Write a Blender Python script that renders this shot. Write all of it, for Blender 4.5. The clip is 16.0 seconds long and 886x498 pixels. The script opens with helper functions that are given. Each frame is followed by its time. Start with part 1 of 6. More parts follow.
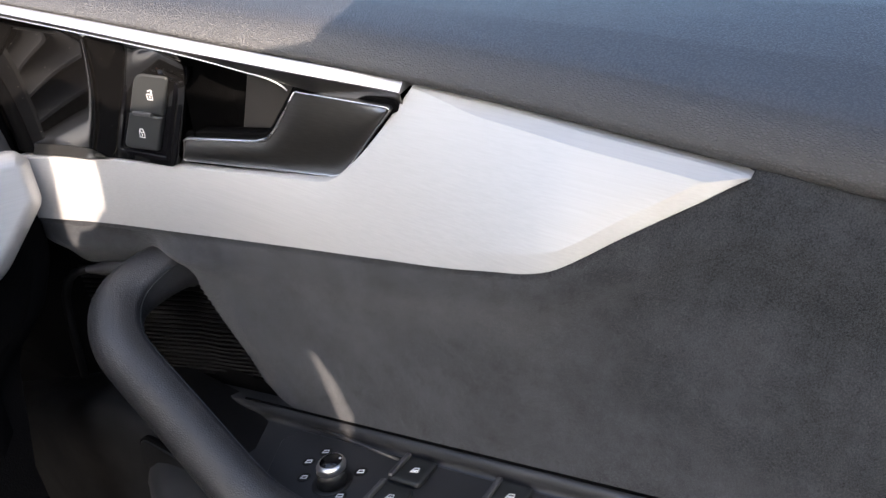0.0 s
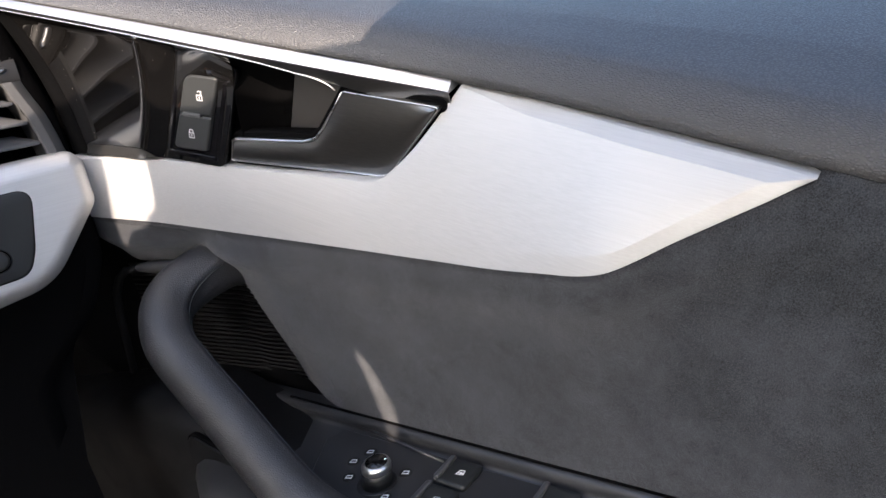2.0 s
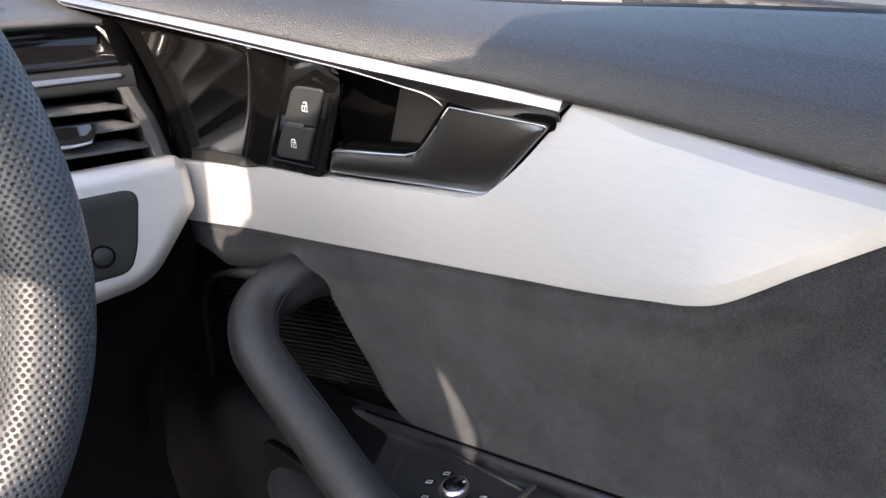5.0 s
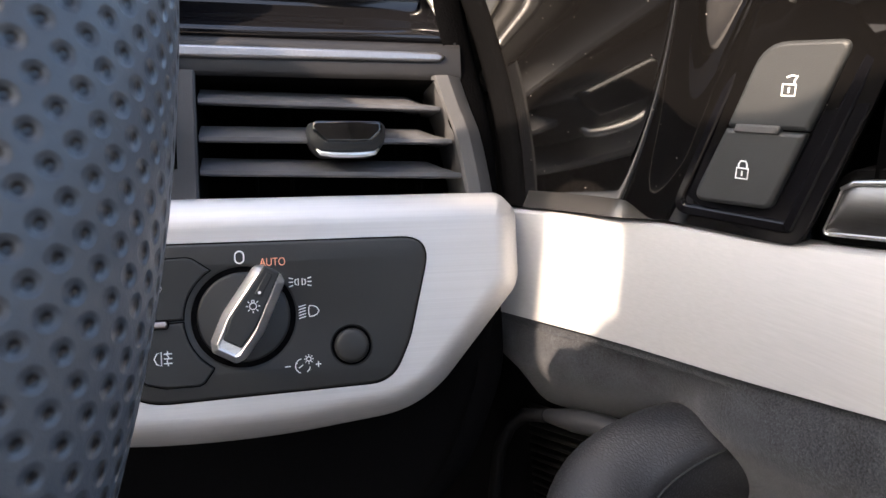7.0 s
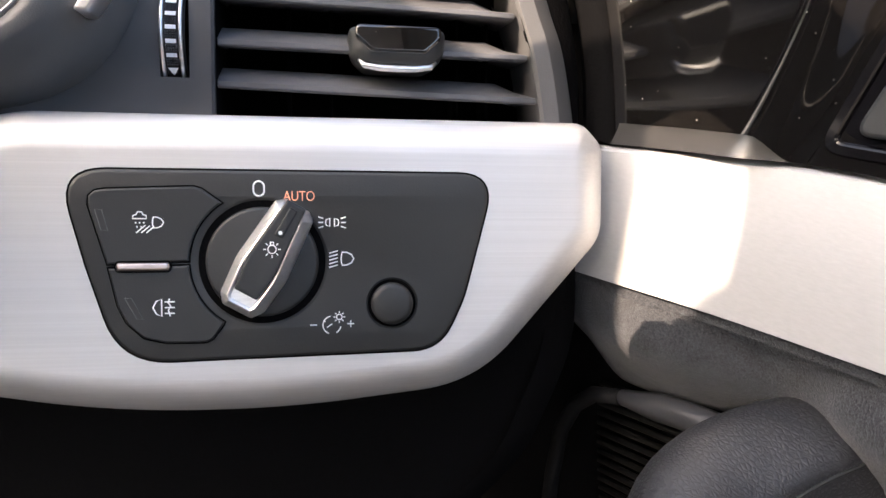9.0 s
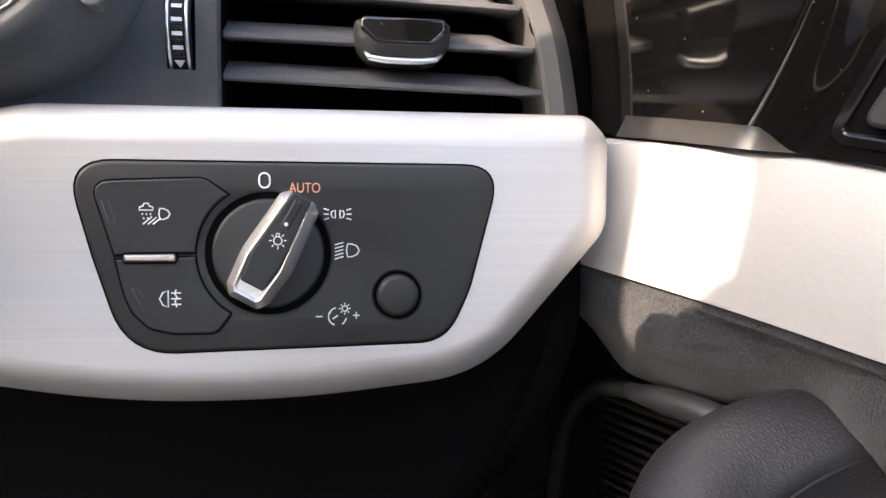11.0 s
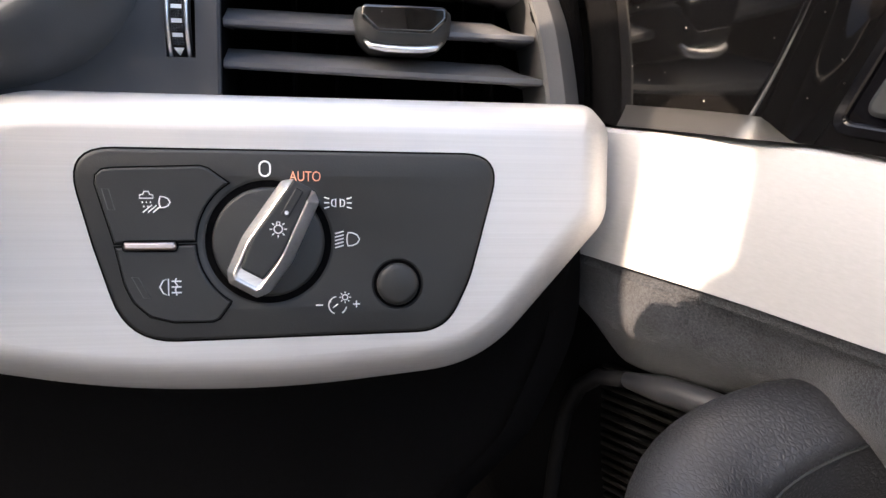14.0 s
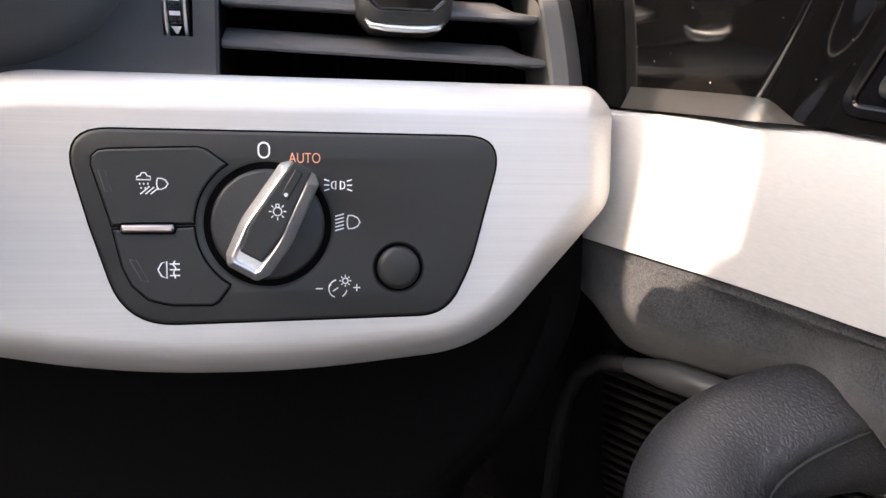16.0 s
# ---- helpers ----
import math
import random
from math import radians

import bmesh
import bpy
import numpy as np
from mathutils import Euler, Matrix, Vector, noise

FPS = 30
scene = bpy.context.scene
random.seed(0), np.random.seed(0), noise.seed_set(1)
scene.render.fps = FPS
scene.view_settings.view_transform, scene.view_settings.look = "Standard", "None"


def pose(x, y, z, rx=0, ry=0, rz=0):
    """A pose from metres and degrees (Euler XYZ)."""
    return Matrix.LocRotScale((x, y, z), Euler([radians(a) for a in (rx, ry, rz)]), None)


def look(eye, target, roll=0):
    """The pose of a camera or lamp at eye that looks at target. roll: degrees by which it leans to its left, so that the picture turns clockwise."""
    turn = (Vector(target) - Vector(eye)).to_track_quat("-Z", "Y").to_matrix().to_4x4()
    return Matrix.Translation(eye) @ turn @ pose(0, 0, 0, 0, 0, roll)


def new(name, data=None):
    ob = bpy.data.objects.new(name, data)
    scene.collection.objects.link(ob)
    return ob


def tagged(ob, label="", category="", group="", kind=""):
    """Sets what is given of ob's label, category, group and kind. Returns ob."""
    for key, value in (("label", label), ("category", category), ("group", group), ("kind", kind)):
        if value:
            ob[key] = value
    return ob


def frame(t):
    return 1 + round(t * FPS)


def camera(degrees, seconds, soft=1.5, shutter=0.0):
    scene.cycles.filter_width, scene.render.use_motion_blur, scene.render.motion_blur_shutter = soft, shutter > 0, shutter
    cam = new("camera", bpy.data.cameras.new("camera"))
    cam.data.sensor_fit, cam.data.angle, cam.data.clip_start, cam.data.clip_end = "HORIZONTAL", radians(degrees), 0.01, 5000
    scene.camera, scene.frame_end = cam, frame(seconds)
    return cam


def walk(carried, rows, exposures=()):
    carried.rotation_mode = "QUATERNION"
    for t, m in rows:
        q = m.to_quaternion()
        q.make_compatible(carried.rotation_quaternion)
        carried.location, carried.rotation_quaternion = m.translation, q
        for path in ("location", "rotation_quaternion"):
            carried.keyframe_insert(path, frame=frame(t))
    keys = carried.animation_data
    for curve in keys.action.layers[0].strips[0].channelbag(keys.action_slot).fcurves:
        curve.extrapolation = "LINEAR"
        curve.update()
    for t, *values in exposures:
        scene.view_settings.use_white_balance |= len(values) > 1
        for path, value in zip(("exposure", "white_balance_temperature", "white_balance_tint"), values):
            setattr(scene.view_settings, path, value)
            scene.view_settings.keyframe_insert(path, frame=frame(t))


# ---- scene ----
from mathutils.geometry import tessellate_polygon

cam = camera(64.9, 16.0)
PATH = [
    (0, (0.47937, 0.08531, 1.05558), (1.23296, 0.53872, 0.57964), 2.21),
    (0.5, (0.47754, 0.08504, 1.05645), (1.21875, 0.57620, 0.59887), 1.65),
    (1, (0.48035, 0.09366, 1.05247), (1.20463, 0.59262, 0.57660), 1.11),
    (1.5, (0.48340, 0.09369, 1.05526), (1.19928, 0.59105, 0.56521), 0.28),
    (2, (0.48032, 0.09325, 1.05474), (1.20311, 0.59032, 0.57464), 0.77),
    (2.5, (0.48060, 0.09551, 1.05083), (1.20966, 0.58983, 0.57742), 1.39),
    (3, (0.48231, 0.09490, 1.05106), (1.21203, 0.58967, 0.57913), 1.48),
    (5.3, (0.46023, 0.12130, 1.04662), (1.12177, 0.73008, 0.60873), 1.91),
    (5.5, (0.45597, 0.13378, 1.04833), (1.09547, 0.77014, 0.61694), 1.98),
    (6, (0.47986, 0.18195, 1.03692), (1.03136, 0.91791, 0.64421), 1.93),
    (6.5, (0.53357, 0.25080, 0.97808), (0.95313, 1.09847, 0.65337), 0.26),
    (7, (0.57106, 0.32895, 0.92168), (0.97917, 1.20632, 0.66938), 1.44),
    (7.5, (0.58986, 0.37105, 0.90283), (0.95046, 1.25439, 0.60337), 2.64),
    (8, (0.58878, 0.38139, 0.90390), (0.92845, 1.26792, 0.58978), 3.22),
    (8.5, (0.59070, 0.37811, 0.90407), (0.92608, 1.26363, 0.58254), 3.02),
    (9, (0.58988, 0.37837, 0.90358), (0.92202, 1.26529, 0.58258), 2.96),
    (11.5, (0.58986, 0.37728, 0.90181), (0.91334, 1.26578, 0.57633), 2.81),
    (12, (0.58975, 0.37719, 0.90199), (0.91463, 1.26453, 0.57475), 2.86),
    (12.5, (0.58976, 0.37715, 0.90270), (0.91478, 1.26259, 0.57049), 2.93),
    (13, (0.58945, 0.37712, 0.90182), (0.91648, 1.26256, 0.57160), 2.93),
    (13.5, (0.58947, 0.37736, 0.90160), (0.91599, 1.26189, 0.56844), 2.93),
    (14, (0.58916, 0.37748, 0.90150), (0.91461, 1.26066, 0.56377), 3.05),
    (14.5, (0.58934, 0.37915, 0.90098), (0.91484, 1.26108, 0.56001), 3.13),
    (15, (0.58922, 0.38004, 0.90016), (0.91592, 1.25977, 0.55471), 3.14),
    (15.5, (0.58974, 0.38002, 0.90120), (0.91339, 1.25658, 0.54499), 3.31),
    (16, (0.58945, 0.37982, 0.90003), (0.91392, 1.25542, 0.54220), 3.26),
]
walk(cam, [(t, look(eye, target, roll)) for t, eye, target, roll in PATH], [(0.0, 2.15, 6180, 10), (5.5, 2.1, 6250, 10), (6.0, 2.06, 6260, 10), (6.5, 2.36, 6500, 11), (7.0, 2.46, 6620, 11), (8.0, 2.86, 6850, 12), (16.0, 2.86, 6850, 12)])

# ---- light: low sun from behind the passenger side, bright hazy sky ----
SUN_DIR = Vector((-0.80, -0.24, 0.56)).normalized()
world = bpy.data.worlds.new("sky")
world.use_nodes = True
wn = world.node_tree.nodes
sky = wn.new("ShaderNodeTexSky")
sky.sky_type = "NISHITA"
sky.sun_disc = False
sky.sun_elevation = math.asin(SUN_DIR.z)
sky.sun_rotation = math.atan2(SUN_DIR.x, SUN_DIR.y)
sky.air_density, sky.dust_density, sky.ozone_density = 1.0, 4.0, 1.0
wn["Background"].inputs["Strength"].default_value = 0.15
world.node_tree.links.new(sky.outputs["Color"], wn["Background"].inputs["Color"])
scene.world = world
sun = new("sun", bpy.data.lights.new("sun", "SUN"))
sun.data.energy, sun.data.angle, sun.data.color = 2.8, radians(0.3), (1.0, 0.79, 0.61)
sun.matrix_world = look(SUN_DIR * 20, (0, 0, 0))


# ---- materials ----
def mat_new(name):
    m = bpy.data.materials.new(name)
    m.use_nodes = True
    return m, m.node_tree.nodes, m.node_tree.links, m.node_tree.nodes["Principled BSDF"]


def put(bsdf, **values):
    for key, value in values.items():
        bsdf.inputs[key.replace("_", " ")].default_value = value


def coords(n, l, scale=(1, 1, 1), turn=(0, 0, 0)):
    tc, mp = n.new("ShaderNodeTexCoord"), n.new("ShaderNodeMapping")
    mp.inputs["Scale"].default_value = scale
    mp.inputs["Rotation"].default_value = turn
    l.new(tc.outputs["Object"], mp.inputs["Vector"])
    return mp.outputs["Vector"]


def noise_tex(n, l, vec, scale, detail=3.0, rough=0.55):
    t = n.new("ShaderNodeTexNoise")
    t.inputs["Scale"].default_value, t.inputs["Detail"].default_value, t.inputs["Roughness"].default_value = scale, detail, rough
    l.new(vec, t.inputs["Vector"])
    return t.outputs["Fac"]


def ramp(n, l, fac, a, b, lo=0.3, hi=0.7):
    r = n.new("ShaderNodeMapRange")
    r.inputs["From Min"].default_value, r.inputs["From Max"].default_value = lo, hi
    r.inputs["To Min"].default_value, r.inputs["To Max"].default_value = a, b
    l.new(fac, r.inputs["Value"])
    return r.outputs["Result"]


def tint(n, l, fac, a, b, lo=0.3, hi=0.7):
    m = n.new("ShaderNodeMix")
    m.data_type = "RGBA"
    l.new(ramp(n, l, fac, 0, 1, lo, hi), m.inputs["Factor"])
    m.inputs[6].default_value, m.inputs[7].default_value = (*a, 1), (*b, 1)
    return m.outputs[2]


def bump(n, l, height, bsdf, dist, strength=1.0, chain=None):
    b = n.new("ShaderNodeBump")
    b.inputs["Distance"].default_value, b.inputs["Strength"].default_value = dist, strength
    l.new(height, b.inputs["Height"])
    if chain is not None:
        l.new(chain, b.inputs["Normal"])
    l.new(b.outputs["Normal"], bsdf.inputs["Normal"])
    return b.outputs["Normal"]


def plastic(name, col, rough=0.5, grain=0.00006, scale=1800, spec=0.5, vary=0.2):
    m, n, l, b = mat_new(name)
    v = coords(n, l)
    fine, broad = noise_tex(n, l, v, scale, 2), noise_tex(n, l, v, 22, 4)
    lo, hi = [c * (1 - vary) for c in col], [c * (1 + vary) for c in col]
    l.new(tint(n, l, broad, lo, hi), b.inputs["Base Color"])
    l.new(ramp(n, l, broad, rough - 0.06, rough + 0.06), b.inputs["Roughness"])
    put(b, Specular_IOR_Level=spec)
    if grain:
        bump(n, l, fine, b, grain)
    return m


def leather(name, col, rough=0.47, cell=620, depth=0.00026):
    m, n, l, b = mat_new(name)
    v = coords(n, l)
    wob = n.new("ShaderNodeVectorMath")
    wob.operation = "MULTIPLY_ADD"
    nz = n.new("ShaderNodeTexNoise")
    nz.inputs["Scale"].default_value = 160
    l.new(v, nz.inputs["Vector"])
    l.new(nz.outputs["Color"], wob.inputs[0])
    wob.inputs[1].default_value = (0.0012, 0.0012, 0.0012)
    l.new(v, wob.inputs[2])
    long = n.new("ShaderNodeMapping")
    long.inputs["Scale"].default_value = (1.0, 0.62, 1.0)
    l.new(wob.outputs[0], long.inputs["Vector"])
    vo = n.new("ShaderNodeTexVoronoi")
    vo.feature = "DISTANCE_TO_EDGE"
    vo.inputs["Scale"].default_value = cell
    l.new(long.outputs["Vector"], vo.inputs["Vector"])
    dome = ramp(n, l, vo.outputs["Distance"], 0, 1, 0.0, 0.34)
    dome.node.interpolation_type = "SMOOTHSTEP"
    wrinkle, broad = noise_tex(n, l, v, cell * 0.8, 4, 0.65), noise_tex(n, l, v, 14, 4)
    fine = noise_tex(n, l, v, 2600, 2)
    # creases coloured darker, painting the grain's shade that the bump leaves weak
    crease_tone = n.new("ShaderNodeMix")
    crease_tone.data_type = "RGBA"
    l.new(dome, crease_tone.inputs["Factor"])
    crease_tone.inputs[6].default_value = (*[c * 0.82 for c in col], 1)
    l.new(tint(n, l, broad, [c * 0.92 for c in col], [c * 1.18 for c in col]), crease_tone.inputs[7])
    l.new(crease_tone.outputs[2], b.inputs["Base Color"])
    l.new(ramp(n, l, dome, rough + 0.10, rough - 0.04), b.inputs["Roughness"])
    first = bump(n, l, dome, b, depth, 0.5)
    second = bump(n, l, wrinkle, b, depth, 0.5, first)
    bump(n, l, fine, b, 0.00004, 0.5, second)
    put(b, Specular_IOR_Level=0.8)
    return m


def brushed(name, col, rough, along="x", lines=0.00003, metal=1.0, streak=0.08, axes=None, spread=0.02):
    """Brushed or drawn metal; axes are three directions, the first along the brushing."""
    m, n, l, b = mat_new(name)
    if axes is None:
        v = coords(n, l, {"x": (7, 1100, 1100), "y": (1100, 6, 1100)}[along])
    else:
        plain = coords(n, l)
        cb = n.new("ShaderNodeCombineXYZ")
        for i, (axis, k) in enumerate(zip(axes, (9, 1500, 1500))):
            dot = n.new("ShaderNodeVectorMath")
            dot.operation = "DOT_PRODUCT"
            dot.inputs[1].default_value = tuple(Vector(axis) * k)
            l.new(plain, dot.inputs[0])
            l.new(dot.outputs["Value"], cb.inputs[i])
        v = cb.outputs[0]
    fine = noise_tex(n, l, v, 1.0, 3, 0.6)
    broad = noise_tex(n, l, coords(n, l), 16, 3)
    l.new(tint(n, l, fine, [c * (1 - streak) for c in col], [min(1, c * (1 + 0.7 * streak)) for c in col]), b.inputs["Base Color"])
    l.new(ramp(n, l, broad, rough - spread, rough + spread), b.inputs["Roughness"])
    put(b, Metallic=metal)
    bump(n, l, fine, b, lines)
    return m


def gloss(name, col, rough=0.04, dust=True):
    m, n, l, b = mat_new(name)
    v = coords(n, l)
    broad = noise_tex(n, l, v, 30, 4)
    if dust:
        vo = n.new("ShaderNodeTexVoronoi")
        vo.inputs["Scale"].default_value = 230
        l.new(v, vo.inputs["Vector"])
        speck = ramp(n, l, vo.outputs["Distance"], 1, 0, 0.03, 0.065)
        sparse = ramp(n, l, noise_tex(n, l, v, 90, 2), 0, 1, 0.47, 0.52)
        mul = n.new("ShaderNodeMath")
        mul.operation = "MULTIPLY"
        l.new(speck, mul.inputs[0])
        l.new(sparse, mul.inputs[1])
        mx = n.new("ShaderNodeMix")
        mx.data_type = "RGBA"
        l.new(mul.outputs[0], mx.inputs["Factor"])
        mx.inputs[6].default_value, mx.inputs[7].default_value = (*col, 1), (0.5, 0.47, 0.43, 1)
        l.new(mx.outputs[2], b.inputs["Base Color"])
    else:
        put(b, Base_Color=(*col, 1))
    l.new(ramp(n, l, broad, rough, rough + 0.03), b.inputs["Roughness"])
    put(b, Specular_IOR_Level=0.45)
    return m


def suede(name, col):
    m, n, l, b = mat_new(name)
    v = coords(n, l)
    fine, mid, broad = noise_tex(n, l, v, 1350, 3, 0.75), noise_tex(n, l, v, 95, 5, 0.65), noise_tex(n, l, v, 24, 5, 0.6)
    add = n.new("ShaderNodeMath")
    add.operation = "MULTIPLY_ADD"
    l.new(mid, add.inputs[0])
    add.inputs[1].default_value = 0.55
    l.new(broad, add.inputs[2])
    grain = n.new("ShaderNodeMath")
    grain.operation = "MULTIPLY_ADD"
    l.new(fine, grain.inputs[0])
    grain.inputs[1].default_value = 2.2
    l.new(add.outputs[0], grain.inputs[2])
    l.new(tint(n, l, grain.outputs[0], [c * 0.35 for c in col], [c * 1.75 for c in col], 1.48, 2.28), b.inputs["Base Color"])
    put(b, Roughness=0.95, Sheen_Weight=0.25, Sheen_Roughness=0.45, Specular_IOR_Level=0.15)
    b.inputs["Sheen Tint"].default_value = (0.75, 0.77, 0.8, 1)
    first = bump(n, l, mid, b, 0.0006, 0.5)
    bump(n, l, fine, b, 0.0007, 0.9, first)
    return m


def perforated(name, col):
    """Leather with rows of punched holes, laid out on the UV map in metres."""
    m, n, l, b = mat_new(name)
    uv = n.new("ShaderNodeUVMap")
    uv.uv_map = "grip"
    dents = []
    for dx, dy in ((0.0, 0.0), (0.5, 0.5)):
        mp = n.new("ShaderNodeMapping")
        mp.inputs["Scale"].default_value = (1 / 0.0044, 1 / 0.0035, 1)
        mp.inputs["Location"].default_value = (dx, dy, 0)
        l.new(uv.outputs["UV"], mp.inputs["Vector"])
        fr = n.new("ShaderNodeVectorMath")
        fr.operation = "FRACTION"
        l.new(mp.outputs["Vector"], fr.inputs[0])
        sb = n.new("ShaderNodeVectorMath")
        sb.operation = "SUBTRACT"
        l.new(fr.outputs[0], sb.inputs[0])
        sb.inputs[1].default_value = (0.5, 0.5, 0)
        sc = n.new("ShaderNodeVectorMath")
        sc.operation = "MULTIPLY"
        l.new(sb.outputs[0], sc.inputs[0])
        sc.inputs[1].default_value = (0.0044, 0.0035, 0)
        ln = n.new("ShaderNodeVectorMath")
        ln.operation = "LENGTH"
        l.new(sc.outputs[0], ln.inputs[0])
        dents.append(ln.outputs["Value"])
    mn = n.new("ShaderNodeMath")
    mn.operation = "MINIMUM"
    l.new(dents[0], mn.inputs[0])
    l.new(dents[1], mn.inputs[1])
    hole = ramp(n, l, mn.outputs[0], 0, 1, 0.00036, 0.00066)
    dish = ramp(n, l, mn.outputs[0], 0, 1, 0.0001, 0.00120)
    dish.node.interpolation_type = "SMOOTHSTEP"
    v = coords(n, l)
    fine = noise_tex(n, l, v, 1400, 3)
    mx = n.new("ShaderNodeMix")
    mx.data_type = "RGBA"
    l.new(hole, mx.inputs["Factor"])
    mx.inputs[6].default_value = (0.004, 0.004, 0.005, 1)
    l.new(tint(n, l, noise_tex(n, l, v, 30, 4), [c * 0.85 for c in col], [c * 1.15 for c in col]), mx.inputs[7])
    l.new(mx.outputs[2], b.inputs["Base Color"])
    l.new(ramp(n, l, fine, 0.36, 0.48), b.inputs["Roughness"])
    first = bump(n, l, dish, b, 0.0008, 0.75)
    bump(n, l, fine, b, 0.00008, 0.7, first)
    return m


M_ALU = brushed("brushed_aluminium", (0.63, 0.63, 0.632), 0.55, lines=0.000005, axes=((0.983, -0.184, 0.0), (0.049, 0.2625, 0.9637), (-0.177, -0.947, 0.267)), metal=0.8, streak=0.05)
# door's copy of the aluminium, coloured darker to offset the stronger light there
M_ALU_DOOR = brushed("brushed_aluminium_door_dimmed", (0.43, 0.434, 0.438), 0.46, "y", 0.000005, metal=0.25, streak=0.05)
M_STRIP = brushed("satin_strip", (0.38, 0.38, 0.39), 0.40, "y", 0.000004)
M_CHROME = brushed("chrome", (0.88, 0.87, 0.86), 0.3, "x", 0.000001, spread=0.03)
M_SATIN = brushed("satin_chrome", (0.90, 0.885, 0.87), 0.36, "x", 0.000002, metal=0.88, spread=0.03)
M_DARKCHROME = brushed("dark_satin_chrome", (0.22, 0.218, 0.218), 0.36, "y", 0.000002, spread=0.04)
# rosy tint stands in for what the chrome bar reflects
M_BAR = brushed("reflection_tinted_chrome", (0.46, 0.40, 0.385), 0.30, "x", 0.000002, spread=0.04)
M_GLOSS = gloss("piano_black", (0.0048, 0.0045, 0.0044), 0.02)
put(M_GLOSS.node_tree.nodes["Principled BSDF"], IOR=1.8, Specular_IOR_Level=0.5)
M_GLOSS2 = gloss("black_gloss_clean", (0.006, 0.006, 0.007), 0.06, False)
M_GLOSS3 = gloss("black_lacquer_frame", (0.004, 0.004, 0.005), 0.10, False)
put(M_GLOSS3.node_tree.nodes["Principled BSDF"], Specular_IOR_Level=0.22, Coat_Weight=0.0)
M_SATINBLACK = plastic("satin_black", (0.012, 0.0118, 0.0118), 0.32, 0.00001, spec=0.6)
M_RIB = plastic("shaded_grille_black", (0.0048, 0.0048, 0.0052), 0.45, spec=0.3)
M_BLACK = plastic("black_plastic", (0.010, 0.010, 0.011), 0.5)
M_SOFT = plastic("soft_touch_black", (0.018, 0.0200, 0.0212), 0.52, 0.00005)
M_GREY = plastic("grey_plastic", (0.058, 0.059, 0.062), 0.5, 0.00006)
M_SLAT = plastic("slat_plastic", (0.080, 0.082, 0.088), 0.42, 0.00004)
# far below plastic's tone: shade of footwell and recesses put into the colour
M_DARK = plastic("joint_and_shade_black", (0.0022, 0.0022, 0.0025), 0.9, 0.0002, 900, spec=0.05)
M_LEATHER = leather("black_leather", (0.035, 0.0357, 0.039), 0.50, 800, 0.00060)
M_LEATHER_FINE = leather("fine_leather", (0.0215, 0.0222, 0.0255), 0.43, 700, 0.00022)
M_PAD = leather("dash_pad", (0.05, 0.052, 0.056), 0.55, 900, 0.0002)
M_SUEDE = suede("grey_suede", (0.033, 0.0355, 0.041))
M_GRIP = perforated("perforated_leather", (0.066, 0.070, 0.077))
M_THREAD = plastic("grey_thread", (0.42, 0.42, 0.42), 0.7, 0.0001, 900)
M_WHITE = plastic("white_print", (0.84, 0.85, 0.86), 0.5, 0, spec=0.3, vary=0.03)
M_AMBER = plastic("amber_print", (0.98, 0.42, 0.27), 0.5, 0, spec=0.3, vary=0.03)
M_SHELL = plastic("binnacle_plastic", (0.070, 0.072, 0.075), 0.55, 0.00006)
M_CONSOLE = plastic("console_plastic", (0.032, 0.0333, 0.037), 0.36, 0.00004)
M_LOW = plastic("shaded_frame_black", (0.0050, 0.0051, 0.0056), 0.65, 0.00008, spec=0.2)
M_BROWN = plastic("dark_cup_plastic", (0.028, 0.0265, 0.026), 0.6, 0.00006)
M_SUPPORT = plastic("door_foot_plastic", (0.006, 0.0064, 0.0076), 0.45, 0.00008, spec=0.35)


# ---- mesh helpers ----
def put_mesh(name, me, material, parent, label=""):
    me.materials.append(material)
    ob = new(name, me)
    if parent is not None:
        ob.parent = parent
        if parent.parent is None:
            ob.matrix_parent_inverse = Matrix.Translation(-parent.location)
    if label:
        ob["label"] = label
    return ob


def part(name, bm, material, parent, label="", smooth=True):
    bmesh.ops.recalc_face_normals(bm, faces=bm.faces)
    me = bpy.data.meshes.new(name)
    bm.to_mesh(me)
    bm.free()
    if smooth:
        me.polygons.foreach_set("use_smooth", [len(p.vertices) <= 8 for p in me.polygons])
    return put_mesh(name, me, material, parent, label)


def thing(name, base, label, category, group="", kind=""):
    ob = new(name)
    ob.location = base
    return tagged(ob, label, category, group, kind)


def grid_bm(rows, close_u=False, close_v=False, bm=None):
    """A skin through rows of points; rows all of one length."""
    bm = bm or bmesh.new()
    vs = [[bm.verts.new(tuple(p)) for p in row] for row in rows]
    nr, nc = len(vs), len(vs[0])
    for i in range(nr if close_u else nr - 1):
        for j in range(nc if close_v else nc - 1):
            a, b, c, d = vs[i][j], vs[i][(j + 1) % nc], vs[(i + 1) % nr][(j + 1) % nc], vs[(i + 1) % nr][j]
            bm.faces.new((a, b, c, d))
    return bm


def sharp_by_angle(ob, degrees=35):
    me = ob.data
    bm = bmesh.new()
    bm.from_mesh(me)
    for e in bm.edges:
        if len(e.link_faces) == 2 and e.calc_face_angle(0) > radians(degrees):
            e.smooth = False
    bm.to_mesh(me)
    bm.free()
    return ob


